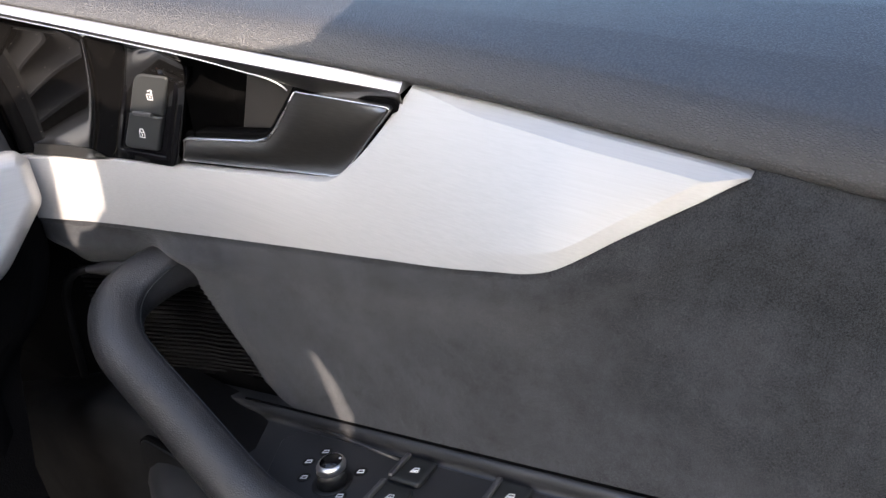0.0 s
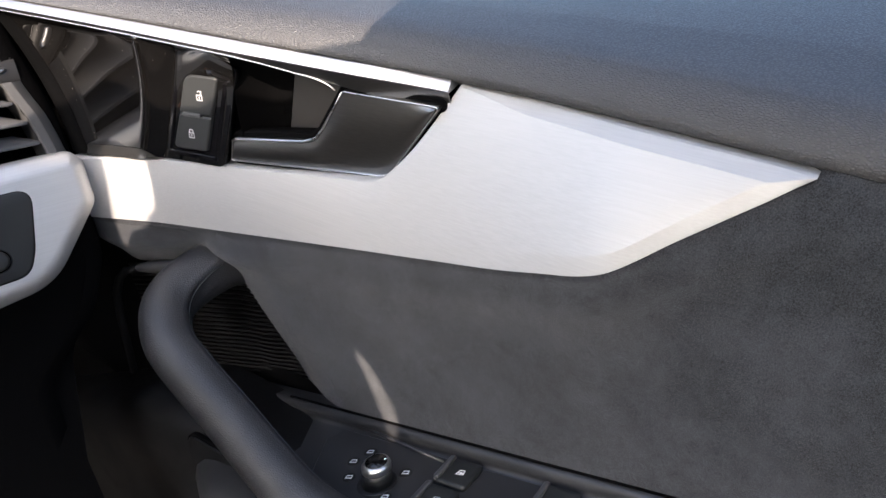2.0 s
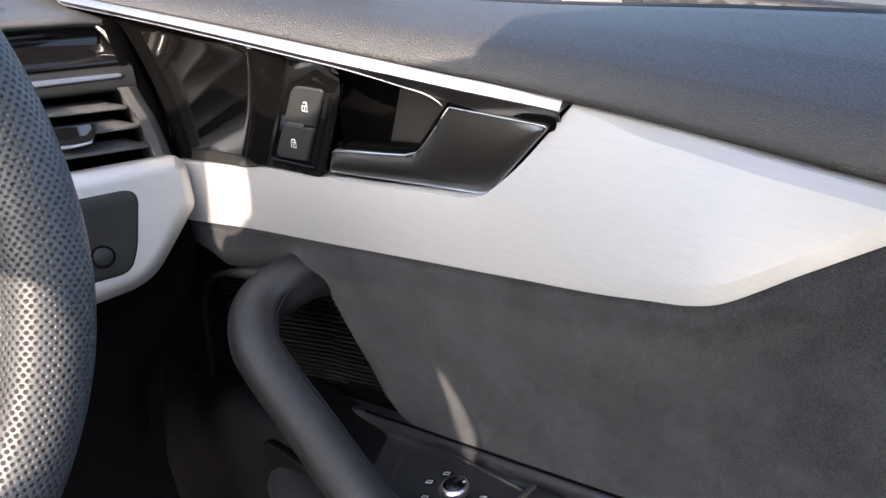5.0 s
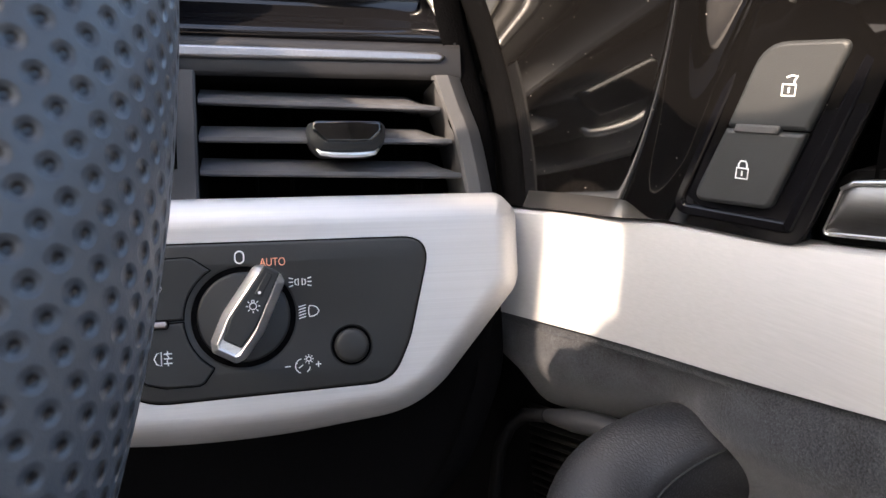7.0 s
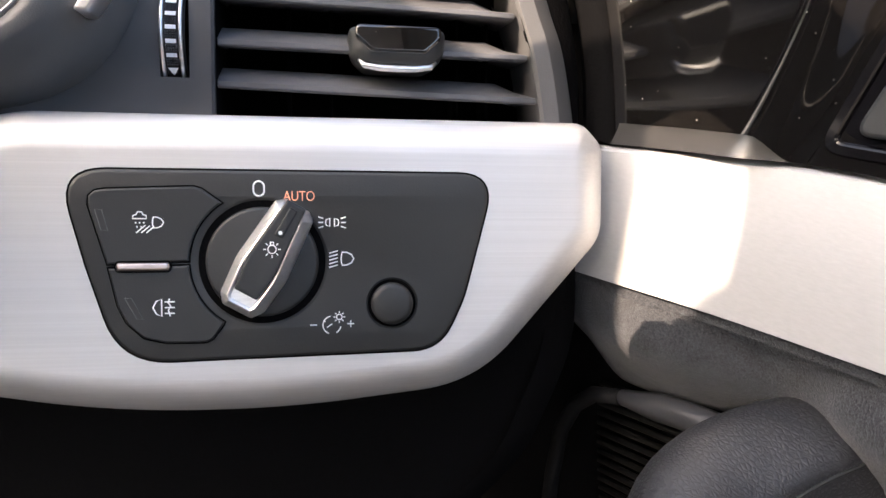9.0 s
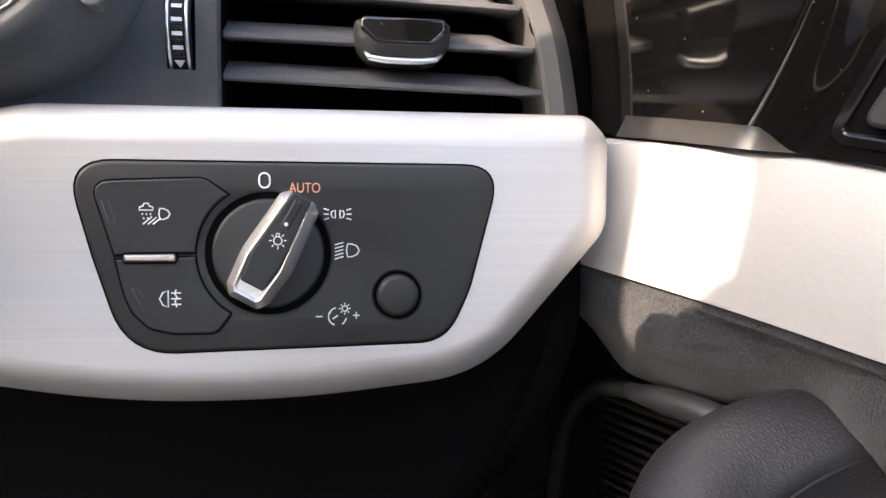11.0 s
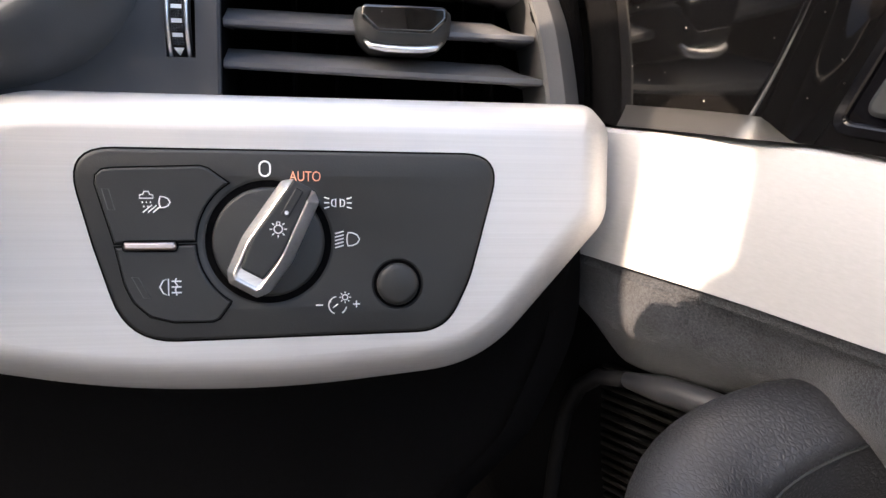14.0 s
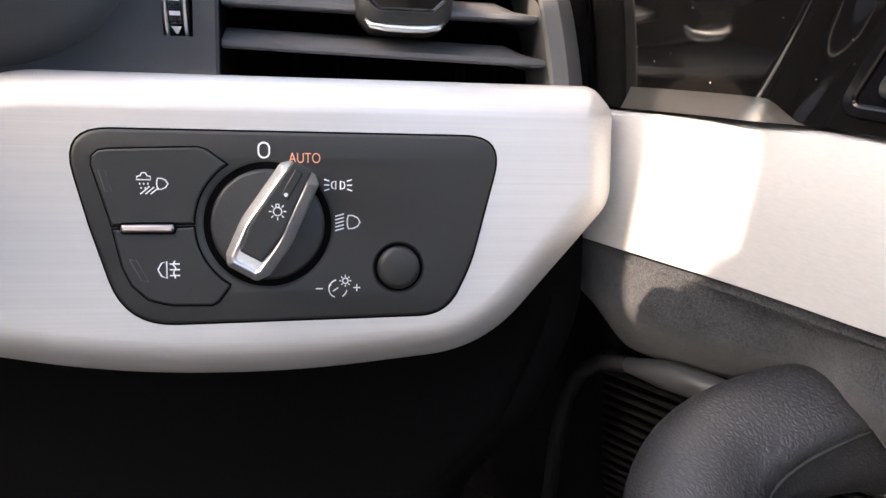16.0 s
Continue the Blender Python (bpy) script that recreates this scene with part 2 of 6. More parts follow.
def curve_at(keys, t):
    """Smooth curve through (t, values...) keys, t rising: Catmull-Rom with uneven steps."""
    ts = [k[0] for k in keys]
    vals = np.array([k[1:] for k in keys], float)
    if t <= ts[0]:
        i = 0
    elif t >= ts[-1]:
        i = len(ts) - 2
    else:
        i = int(np.searchsorted(ts, t)) - 1
    h = ts[i + 1] - ts[i]
    s = (t - ts[i]) / h

    def slope(k):
        if k == 0:
            return (vals[1] - vals[0]) / (ts[1] - ts[0])
        if k == len(ts) - 1:
            return (vals[-1] - vals[-2]) / (ts[-1] - ts[-2])
        return (vals[k + 1] - vals[k - 1]) / (ts[k + 1] - ts[k - 1])

    if s < 0 or s > 1:
        k = 0 if s < 0 else len(ts) - 1
        return vals[k] + slope(k) * (t - ts[k])
    m0, m1 = slope(i) * h, slope(i + 1) * h
    return (2 * s**3 - 3 * s**2 + 1) * vals[i] + (s**3 - 2 * s**2 + s) * m0 + (-2 * s**3 + 3 * s**2) * vals[i + 1] + (s**3 - s**2) * m1


class Outline(list):
    """A rounded outline that remembers its corners, so that it can be moved inwards cleanly."""
    corners, seg = (), 6


def round_poly(pts, seg=6):
    """Outline from corners (x, y, radius)."""
    out = Outline()
    out.corners, out.seg = [tuple(p) for p in pts], seg
    k = len(pts)
    for i in range(k):
        p0, p1, p2 = (Vector(pts[(i + d) % k][:2]) for d in (-1, 0, 1))
        r = pts[i][2] if len(pts[i]) > 2 else 0
        a, b = (p0 - p1), (p2 - p1)
        if r <= 0:
            out.append(tuple(p1))
            continue
        ang = a.angle(b)
        d = min(r / math.tan(ang / 2), 0.49 * a.length, 0.49 * b.length)
        s, e = p1 + a.normalized() * d, p1 + b.normalized() * d
        for j in range(seg + 1):
            t = j / seg
            q = s * (1 - t) ** 2 + p1 * 2 * t * (1 - t) + e * t**2
            out.append(tuple(q))
    return out


def inset(pts, d):
    """The outline moved inwards by d (counter-clockwise or clockwise)."""
    if isinstance(pts, Outline):
        cs = pts.corners
        k = len(cs)
        area = sum(cs[i][0] * cs[(i + 1) % k][1] - cs[(i + 1) % k][0] * cs[i][1] for i in range(k))
        sign = 1 if area > 0 else -1
        moved = []
        for i in range(k):
            a, b, c = (Vector(cs[(i + s) % k][:2]) for s in (-1, 0, 1))
            n1, n2 = (b - a).normalized(), (c - b).normalized()
            p1, p2 = Vector((-n1.y, n1.x)) * sign, Vector((-n2.y, n2.x)) * sign
            turn = n1.x * n2.y - n1.y * n2.x
            r = cs[i][2] if len(cs[i]) > 2 else 0
            q = b + (p1 + p2) * (d / max(0.25, 1 + p1.dot(p2)))
            moved.append((q.x, q.y, max(r - d, 0.12 * r) if turn * sign > 0 else max(r + d, 0.12 * r)) if r > 0 else (q.x, q.y, 0))
        return round_poly(moved, pts.seg)
    k = len(pts)
    area = sum(pts[i][0] * pts[(i + 1) % k][1] - pts[(i + 1) % k][0] * pts[i][1] for i in range(k))
    sign = 1 if area > 0 else -1
    out = []
    for i in range(k):
        a, b, c = (Vector(pts[(i + s) % k]) for s in (-1, 0, 1))
        n1, n2 = (b - a), (c - b)
        if n1.length < 1e-9 or n2.length < 1e-9:
            out.append(tuple(b))
            continue
        n1, n2 = n1.normalized(), n2.normalized()
        m = Vector((-(n1.y + n2.y), n1.x + n2.x)) * sign
        m = m.normalized() if m.length > 1e-6 else Vector((-n1.y, n1.x)) * sign
        cosv = max(0.4, m.dot(Vector((-n1.y, n1.x)) * sign))
        out.append(tuple(b + m * (d / cosv)))
    return out


def plate_bm(outline, levels, m, cap=True, bm=None):
    """A stepped plate: levels of (inset, height) from the back to the front of an outline, in the frame m, metres."""
    bm = bm or bmesh.new()
    rings = []
    for d, h in levels:
        pts = inset(outline, d) if abs(d) > 1e-9 else outline
        rings.append([bm.verts.new(m @ Vector((x, y, h))) for x, y in pts])
    k = len(outline)
    for r0, r1 in zip(rings, rings[1:]):
        for i in range(k):
            bm.faces.new((r0[i], r0[(i + 1) % k], r1[(i + 1) % k], r1[i]))
    if cap:
        bm.faces.new(rings[-1])
        bm.faces.new(list(reversed(rings[0])))
    return bm


def domed_bm(outline, m, height, bulge, step=0.002, across=12):
    """A softly domed face inside an outline, in columns along its first axis."""
    xs = [p[0] for p in outline]
    lo, hi = min(xs) + 0.0002, max(xs) - 0.0002
    cols = []
    for u in span(lo, hi, int((hi - lo) / step)):
        cuts = []
        for (x0, y0), (x1, y1) in zip(outline, outline[1:] + outline[:1]):
            if (x0 <= u) != (x1 <= u):
                cuts.append(y0 + (y1 - y0) * (u - x0) / (x1 - x0))
        a, b = min(cuts), max(cuts)
        cols.append([m @ Vector((u, lerp(a, b, t), height + bulge * (1 - (2 * t - 1) ** 2))) for t in span(0, 1, across)])
    return grid_bm(cols)


def ease(t):
    t = min(1.0, max(0.0, t))
    return t * t * (3 - 2 * t)


def lerp(a, b, t):
    return a + (b - a) * t


def span(a, b, n):
    return [a + (b - a) * i / n for i in range(n + 1)]


def holed_plate_bm(outline, levels, holes, m, floor=-0.004):
    """A stepped plate whose front has round holes (x, y, rim radius, floor radius), each with a sloping wall."""
    bm = plate_bm(outline, levels, m, cap=False)
    d, h = levels[-1]
    loops = [[Vector((x, y, 0)) for x, y in inset(outline, d)]]
    for x, y, r, _ in holes:
        loops.append([Vector((x + r * math.cos(2 * math.pi * i / 72), y + r * math.sin(2 * math.pi * i / 72), 0)) for i in range(72)])
    flat = [p for lp in loops for p in lp]
    verts = [bm.verts.new(m @ Vector((p.x, p.y, h))) for p in flat]
    for tri in tessellate_polygon(loops):
        bm.faces.new([verts[i] for i in tri])
    start = len(loops[0])
    for x, y, r, r1 in holes:
        top = verts[start:start + 72]
        prev = top
        for q, deep in ((0.25, 0.12), (1.0, 1.0)):
            rr = r + (r1 - r) * q
            ring = [bm.verts.new(m @ Vector((x + rr * math.cos(2 * math.pi * i / 72), y + rr * math.sin(2 * math.pi * i / 72), h + (floor - h) * deep))) for i in range(72)]
            for i in range(72):
                bm.faces.new((prev[i], prev[(i + 1) % 72], ring[(i + 1) % 72], ring[i]))
            prev = ring
        start += 72
    bmesh.ops.remove_doubles(bm, verts=bm.verts, dist=2e-6)
    return bm


def tube_bm(path, radius, sides=16, up=(0, 0, 1), flat=1.0, cap=True, bm=None):
    """A tube along points; radius is a number or a list; flat scales the section's second axis."""
    bm = bm or bmesh.new()
    path = [Vector(p) for p in path]
    k = len(path)
    rad = radius if isinstance(radius, (list, tuple)) else [radius] * k
    rows = []
    ref = Vector(up)
    for i, p in enumerate(path):
        t = (path[min(i + 1, k - 1)] - path[max(i - 1, 0)]).normalized()
        a = (ref - t * ref.dot(t)).normalized()
        b = t.cross(a)
        ref = a
        rows.append([p + (a * math.cos(w) + b * math.sin(w) * flat) * rad[i] for w in [2 * math.pi * j / sides for j in range(sides)]])
    vs = [[bm.verts.new(q) for q in row] for row in rows]
    for i in range(k - 1):
        for j in range(sides):
            bm.faces.new((vs[i][j], vs[i][(j + 1) % sides], vs[i + 1][(j + 1) % sides], vs[i + 1][j]))
    if cap:
        bm.faces.new(list(reversed(vs[0])))
        bm.faces.new(vs[-1])
    return bm


def stroke_bm(lines, width, m, height=0.00015, closed=False, bm=None):
    """Flat printed strokes: each line a list of (x, y), with mitred sides, raised by height in the frame m."""
    bm = bm or bmesh.new()
    for pts in lines:
        loop = closed or (len(pts) > 2 and pts[0] == pts[-1])
        p = [Vector(q) for q in (pts[:-1] if loop and pts[0] == pts[-1] else pts)]
        k = len(p)
        lo, hi = [], []
        for i in range(k):
            a = p[(i - 1) % k] if loop or i > 0 else p[i]
            b = p[(i + 1) % k] if loop or i < k - 1 else p[i]
            t = (b - a).normalized()
            s = Vector((-t.y, t.x)) * width / 2
            lo.append(p[i] - s)
            hi.append(p[i] + s)
        va = [bm.verts.new(m @ Vector((q.x, q.y, height))) for q in lo]
        vb = [bm.verts.new(m @ Vector((q.x, q.y, height))) for q in hi]
        wa = [bm.verts.new(m @ Vector((q.x, q.y, 0))) for q in lo]
        wb = [bm.verts.new(m @ Vector((q.x, q.y, 0))) for q in hi]
        for i in range(k if loop else k - 1):
            j = (i + 1) % k
            bm.faces.new((va[i], va[j], vb[j], vb[i]))
            bm.faces.new((wa[i], wa[j], va[j], va[i]))
            bm.faces.new((vb[i], vb[j], wb[j], wb[i]))
    return bm


def arc(cx, cy, rx, ry, a0, a1, n=14):
    return [(cx + rx * math.cos(radians(a0 + (a1 - a0) * i / n)), cy + ry * math.sin(radians(a0 + (a1 - a0) * i / n))) for i in range(n + 1)]


def mm(lines):
    return [[(x / 1000, y / 1000) for x, y in line] for line in lines]


def letters(name, text, size, m, material, parent, label=""):
    cu = bpy.data.curves.new(name, "FONT")
    cu.body, cu.size, cu.align_x, cu.align_y, cu.extrude = text, size, "CENTER", "CENTER", 0.00008
    cu.offset = -0.008 * size
    tmp = bpy.data.objects.new(name, cu)
    scene.collection.objects.link(tmp)
    bpy.context.view_layer.update()
    me = bpy.data.meshes.new_from_object(tmp.evaluated_get(bpy.context.evaluated_depsgraph_get()))
    bpy.data.objects.remove(tmp)
    me.transform(m)
    me.materials.clear()
    return put_mesh(name, me, material, parent, label)


def cyl_bm(m, levels, sides=48, cap=True, bm=None):
    """A turned body in the frame m: levels of (radius, height)."""
    bm = bm or bmesh.new()
    rows = [[m @ Vector((r * math.cos(2 * math.pi * j / sides), r * math.sin(2 * math.pi * j / sides), h)) for j in range(sides)] for r, h in levels]
    vs = [[bm.verts.new(q) for q in row] for row in rows]
    for i in range(len(vs) - 1):
        for j in range(sides):
            bm.faces.new((vs[i][j], vs[i][(j + 1) % sides], vs[i + 1][(j + 1) % sides], vs[i + 1][j]))
    if cap:
        bm.faces.new(vs[-1])
        bm.faces.new(list(reversed(vs[0])))
    return bm


def box_bm(lo, hi, r=0.004, m=None, bm=None):
    """A box with rounded long edges."""
    m = m or Matrix.Identity(4)
    (x0, y0, z0), (x1, y1, z1) = lo, hi
    out = round_poly([(x0, y0, r), (x1, y0, r), (x1, y1, r), (x0, y1, r)], 4)
    return plate_bm(out, [(r * 0.7, z0), (0, z0 + r * 0.7), (0, z1 - r * 0.7), (r * 0.25, z1 - r * 0.2), (r * 0.7, z1)], m, bm=bm)


# the light switch's plane: u to the right, v up, w towards the driver
P0 = Vector((0.6111, 0.5947, 0.8252))
UU, VV = Vector((0.9830, -0.1837, 0.0)).normalized(), Vector((0.049, 0.2625, 0.9637)).normalized()
WW = UU.cross(VV)
SW = Matrix((UU.to_4d(), VV.to_4d(), WW.to_4d(), (0, 0, 0, 1))).transposed()
for i in range(3):
    SW[3][i] = 0
SW.translation = P0


def sw(u, v, w=0.0):
    """A point of the dashboard from millimetres in the switch's frame."""
    return SW @ Vector((u / 1000, v / 1000, w / 1000))

# ---- the door's guiding lines: y, then x and z ----
LINE_S = [(-0.30, 0.801, 0.934), (0.0, 0.798, 0.9405), (0.12, 0.7945, 0.9455), (0.205, 0.796, 0.9490), (0.305, 0.7940, 0.9525), (0.362, 0.7784, 0.9564),
          (0.434, 0.7599, 0.9614), (0.52, 0.7402, 0.9670), (0.62, 0.7130, 0.9736), (0.69, 0.6965, 0.9773), (0.80, 0.680, 0.981)]
LINE_B = [(-0.30, 0.803, 0.930), (0.0, 0.800, 0.9375), (0.1115, 0.7897, 0.9452), (0.1150, 0.7895, 0.9450), (0.1630, 0.771, 0.909), (0.190, 0.7605, 0.8875), (0.205, 0.7585, 0.8806), (0.225, 0.7595, 0.8750),
          (0.283, 0.7630, 0.8590), (0.372, 0.7665, 0.8390), (0.482, 0.7628, 0.8185), (0.54, 0.7495, 0.8138), (0.578, 0.7360, 0.8115), (0.64, 0.710, 0.809)]
LINE_K = [(0.3045, 0.7935, 0.9555), (0.3085, 0.7935, 0.9490), (0.3235, 0.7935, 0.9241), (0.3350, 0.7896, 0.9045), (0.3440, 0.7860, 0.8935), (0.356, 0.7836, 0.8885), (0.377, 0.7800, 0.8852),
          (0.425, 0.7755, 0.8780), (0.484, 0.7702, 0.8693), (0.5436, 0.7520, 0.8660), (0.612, 0.7355, 0.8590), (0.70, 0.712, 0.848)]
SILL = [(-0.30, 0.93, 1.030), (0.0, 0.93, 1.011), (0.25, 0.93, 0.9945), (0.30, 0.93, 0.9905), (0.38, 0.93, 0.9835), (0.48, 0.93, 0.9770), (0.62, 0.93, 0.9685), (0.90, 0.93, 0.955)]


def low_strip(y):
    """Height of the dark lower face of the bright strip."""
    return max(0.0018, 0.0135 - 0.0118 * ease((y - 0.29) / 0.17))


driver_door = thing("driver_door", (0.86, 0.2, 0.30), "closed door with black leather, brushed aluminium and grey suede trim", "car door")

# leather-covered shoulder, from the bright strip up to the window seal
rows = []
for y in span(-0.30, 0.86, 110):
    sx, sz = np.mean([curve_at(LINE_S, y + d) for d in (-0.04, -0.02, 0.0, 0.02, 0.04)], axis=0)
    wx, wz = curve_at(SILL, y)
    h = curve_at([(-0.3, 0.040), (0.2, 0.029), (0.45, 0.020), (0.65, 0.012), (0.86, 0.008)], y)[0]
    prof = [(sx + 0.016, sz - 0.006), (sx + 0.003, sz - 0.0005), (sx - 0.0015, sz + 0.002), (sx - 0.001, sz + h * 0.22), (sx + 0.004, sz + h * 0.55), (sx + 0.012, sz + h * 0.82),
            (sx + 0.024, sz + h * 0.97), (lerp(sx, wx, 0.38), lerp(sz + h, wz, 0.30) + 0.002), (lerp(sx, wx, 0.62), lerp(sz + h, wz, 0.60) + 0.002), (lerp(sx, wx, 0.85), lerp(sz + h, wz, 0.88) + 0.001),
            (wx - 0.004, wz), (wx, wz - 0.003), (wx + 0.001, wz - 0.02)]
    rows.append([(x, y, z) for x, z in prof])
part("upper_trim", grid_bm(rows), M_LEATHER, driver_door, "black grained leather door top")

# rubber seal and outer skin under the window
rows = []
for y in span(-0.30, 0.86, 30):
    wx, wz = curve_at(SILL, y)
    rows.append([(wx + 0.001, y, wz - 0.015), (wx + 0.002, y, wz - 0.001), (wx + 0.006, y, wz + 0.0015), (wx + 0.009, y, wz - 0.002), (wx + 0.010, y, wz - 0.012)])
part("window_seal", grid_bm(rows), M_BLACK, driver_door, "black rubber window seal")
rows = []
for y in span(-0.30, 0.86, 30):
    wx, wz = curve_at(SILL, y)
    rows.append([(wx + 0.018, y, wz - 0.015), (wx + 0.020, y, wz - 0.004), (wx + 0.030, y, wz - 0.006), (wx + 0.05, y, wz - 0.05), (wx + 0.07, y, 0.7), (wx + 0.05, y, 0.35)])
M_PAINT = gloss("car_paint", (0.02, 0.022, 0.028), 0.08, False)
part("outer_skin", grid_bm(rows), M_PAINT, driver_door, "dark glossy painted outer door skin")

# brushed aluminium band with its pointed rear end
rows = []
for y in span(0.1178, 0.3003, 60) + span(0.3007, 0.36, 44) + span(0.364, 0.612, 50):
    bx, bz = curve_at(LINE_B, y)
    bz -= 0.0014 * ease((0.30 - y) / 0.06) * ease((y - 0.118) / 0.02)
    if y < 0.3005:
        tx, tz = curve_at(LINE_S, y)
        tz -= 0.0012
        bt = lerp(0.0016, 0.0064, ease((0.3005 - y) / 0.05))
    else:
        tx, tz = curve_at(LINE_K, y + 0.0058 * ease((0.345 - y) / 0.03))
        tz -= 0.0010 + 0.0013 * ease((0.49 - y) / 0.06)
        bt = 0.0012
    hb = lerp(0.0035, 0.0105, ease((0.50 - y) / 0.25))
    room = max(0.0004, tz - bz)
    hb, bt = min(hb, room * 0.56), min(bt, room * 0.40)
    slope = curve_at([(0.11, 0.50), (0.20, 0.47), (0.28, 0.37), (0.354, 0.29), (0.425, 0.205), (0.484, 0.147), (0.5436, 0.07), (0.612, 0.08)], y)[0]
    fx = bx + (0.10 + 0.45 * slope) * hb
    run = tz - bt - bz - hb
    face = [(fx + slope * run * t - 0.0010 * math.sin(math.pi * t) * min(1, run / 0.03), lerp(bz + hb, tz - bt, t)) for t in (0.0, 0.02, 0.2, 0.4, 0.6, 0.8, 0.98, 1.0)]
    tx = face[-1][0] + lerp(0.8, 1.05, ease((0.3005 - y) / 0.05)) * bt
    ix = bx + 0.12 * hb * ease((0.25 - y) / 0.05)
    prof = [(ix + 0.012, bz + 0.002), (ix + 0.002, bz - 0.0003), (ix + 0.0003, bz + 0.0004)] + face + [(tx - 0.0002, tz - 0.0006), (tx + 0.002, tz), (tx + 0.012, tz)]
    rows.append([(x, y, z) for x, z in prof])
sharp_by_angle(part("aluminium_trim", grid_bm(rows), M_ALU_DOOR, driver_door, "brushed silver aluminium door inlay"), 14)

# bright strip above, with a darker face below it
rows, low, line_pts = [], [], []
for y in span(0.3042, 0.692, 70):
    sx, sz = curve_at(LINE_S, y)
    k = ease((0.694 - y) / 0.012) * 0.9 + 0.1
    w, hl = 0.0054 * lerp(1.0, 0.62, ease((y - 0.44) / 0.2)) * k, (low_strip(y) + 0.0014) * k
    rows.append([(sx + 0.010, y, sz + 0.0012), (sx - 0.0006, y, sz + 0.0010), (sx - 0.0012, y, sz + 0.0004), (sx - 0.0042, y, sz - w * 0.80), (sx - 0.0045, y, sz - w * 0.92), (sx - 0.0042, y, sz - w), (sx - 0.0035, y, sz - w - 0.0006)])
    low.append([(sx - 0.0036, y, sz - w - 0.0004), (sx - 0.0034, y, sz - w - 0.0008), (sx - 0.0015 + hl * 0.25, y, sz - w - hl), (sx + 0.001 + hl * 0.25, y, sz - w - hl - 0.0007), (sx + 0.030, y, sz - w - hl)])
    if y > 0.396:
        line_pts.append((sx - 0.0013 + hl * 0.25, y, sz - w - hl - 0.0002))
for block in (rows, low):
    block.insert(0, [(lerp(x, block[0][0][0], 0.9), y - 0.0002, lerp(z, block[0][0][2] - 0.003, 0.9)) for x, y, z in block[0]])
strip = part("bright_strip", grid_bm(rows), M_STRIP, driver_door, "satin silver strip")
sharp_by_angle(strip, 28)
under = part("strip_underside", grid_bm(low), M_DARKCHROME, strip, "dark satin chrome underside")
sharp_by_angle(under, 28)
line_pts = [(0.7750, 0.3742, 0.9395), (0.7746, 0.3770, 0.9414), (0.7738, 0.3810, 0.9432), (0.7722, 0.3860, 0.9449), (0.7704, 0.3920, 0.9461)] + line_pts
part("strip_line", tube_bm(line_pts, 0.0005, 6), M_CHROME, strip, "fine bright line")

# piano-black inlay around the lock switch and above the lever
def inlay_face(y, s):
    """Mirror-like field, dished in front of the lock switch."""
    kz = curve_at(LINE_K, y)[1]
    sx, sz = curve_at(LINE_S, y)
    z = lerp(kz + 0.0002, sz - 0.0076 - low_strip(y), s)
    up, fwd, high = z - 0.893, y - 0.575, z - 0.900
    flat = 0.7662 - 0.222 * (y - 0.495) - 0.04 * up - (0.6 if up > 0 else 2.6) * up * up
    dish = 0.7444 - 0.2073 * fwd - 1.467 * fwd * fwd - 0.0462 * high - 2.18 * high * high
    wall = lerp(0.531, 0.508, (z - 0.871) / 0.066)
    x = lerp(flat, dish, ease((y - wall + 0.004) / 0.022))
    curl = 1 - ease((y - 0.440) / 0.06)
    return lerp(x, sx + 0.003, max(curl * s ** 8, s ** 40)), z


rows, border = [], []
for s in [(i / 90) ** 1.5 for i in range(91)]:
    yf = 0.598 + 0.026 * s
    row = []
    for t in span(0, 1, 160):
        y = lerp(0.4785 - 0.026 * s, yf, t)
        x, z = inlay_face(y, s)
        row.append((x, y, z))
    x, y, z = row[-1]
    row.append((x + 0.006, y + 0.0015, z))
    border.append([(x + 0.004, y + 0.0006, z), (x - 0.0004, y + 0.0012, z), (x - 0.0022, y + 0.005, z), (x - 0.0040, y + 0.012, z), (x - 0.0030, y + 0.017, z), (x + 0.010, y + 0.020, z)])
    rows.append(row)
inlay = part("gloss_inlay", grid_bm(rows), M_GLOSS, driver_door, "piano-black glossy inlay, slightly dusty")
part("inlay_border", grid_bm(border), M_DARK, driver_door, "matt black front border of the inlay")
# satin strip in place of the soft reflection along the inlay's foot
rows = []
for y in span(0.533, 0.597, 24):
    k = ease((y - 0.533) / 0.012)
    row = []
    for q in span(0, 1, 6):
        x, z = inlay_face(y, 0.075 * q * k)
        row.append((x - 0.0005 - 0.0022 * k * (1 - q) ** 1.5, y, z))
    rows.append(row)
part("inlay_reflection", grid_bm(rows), M_SATINBLACK, inlay, "satin strip standing in for a reflection low on the inlay")
# lever axes: u rearwards, v up, on the plane of the lever
LV = Matrix(((0.1198, -0.099, -0.9881, 0.77333), (-1.0, 0.0, -0.1184, 0.47538), (0.0, 1.0, -0.0978, 0.87185), (0, 0, 0, 1)))
# cup behind the lever, its shade painted as near-zero black
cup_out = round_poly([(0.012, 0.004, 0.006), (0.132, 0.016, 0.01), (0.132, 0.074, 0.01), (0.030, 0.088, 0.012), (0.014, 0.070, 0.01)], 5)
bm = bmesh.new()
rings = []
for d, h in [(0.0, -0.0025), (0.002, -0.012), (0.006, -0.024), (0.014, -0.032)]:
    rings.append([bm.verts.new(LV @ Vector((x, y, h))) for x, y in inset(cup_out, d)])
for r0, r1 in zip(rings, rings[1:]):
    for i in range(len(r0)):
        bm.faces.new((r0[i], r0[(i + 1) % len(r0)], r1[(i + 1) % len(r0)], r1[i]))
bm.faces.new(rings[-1])
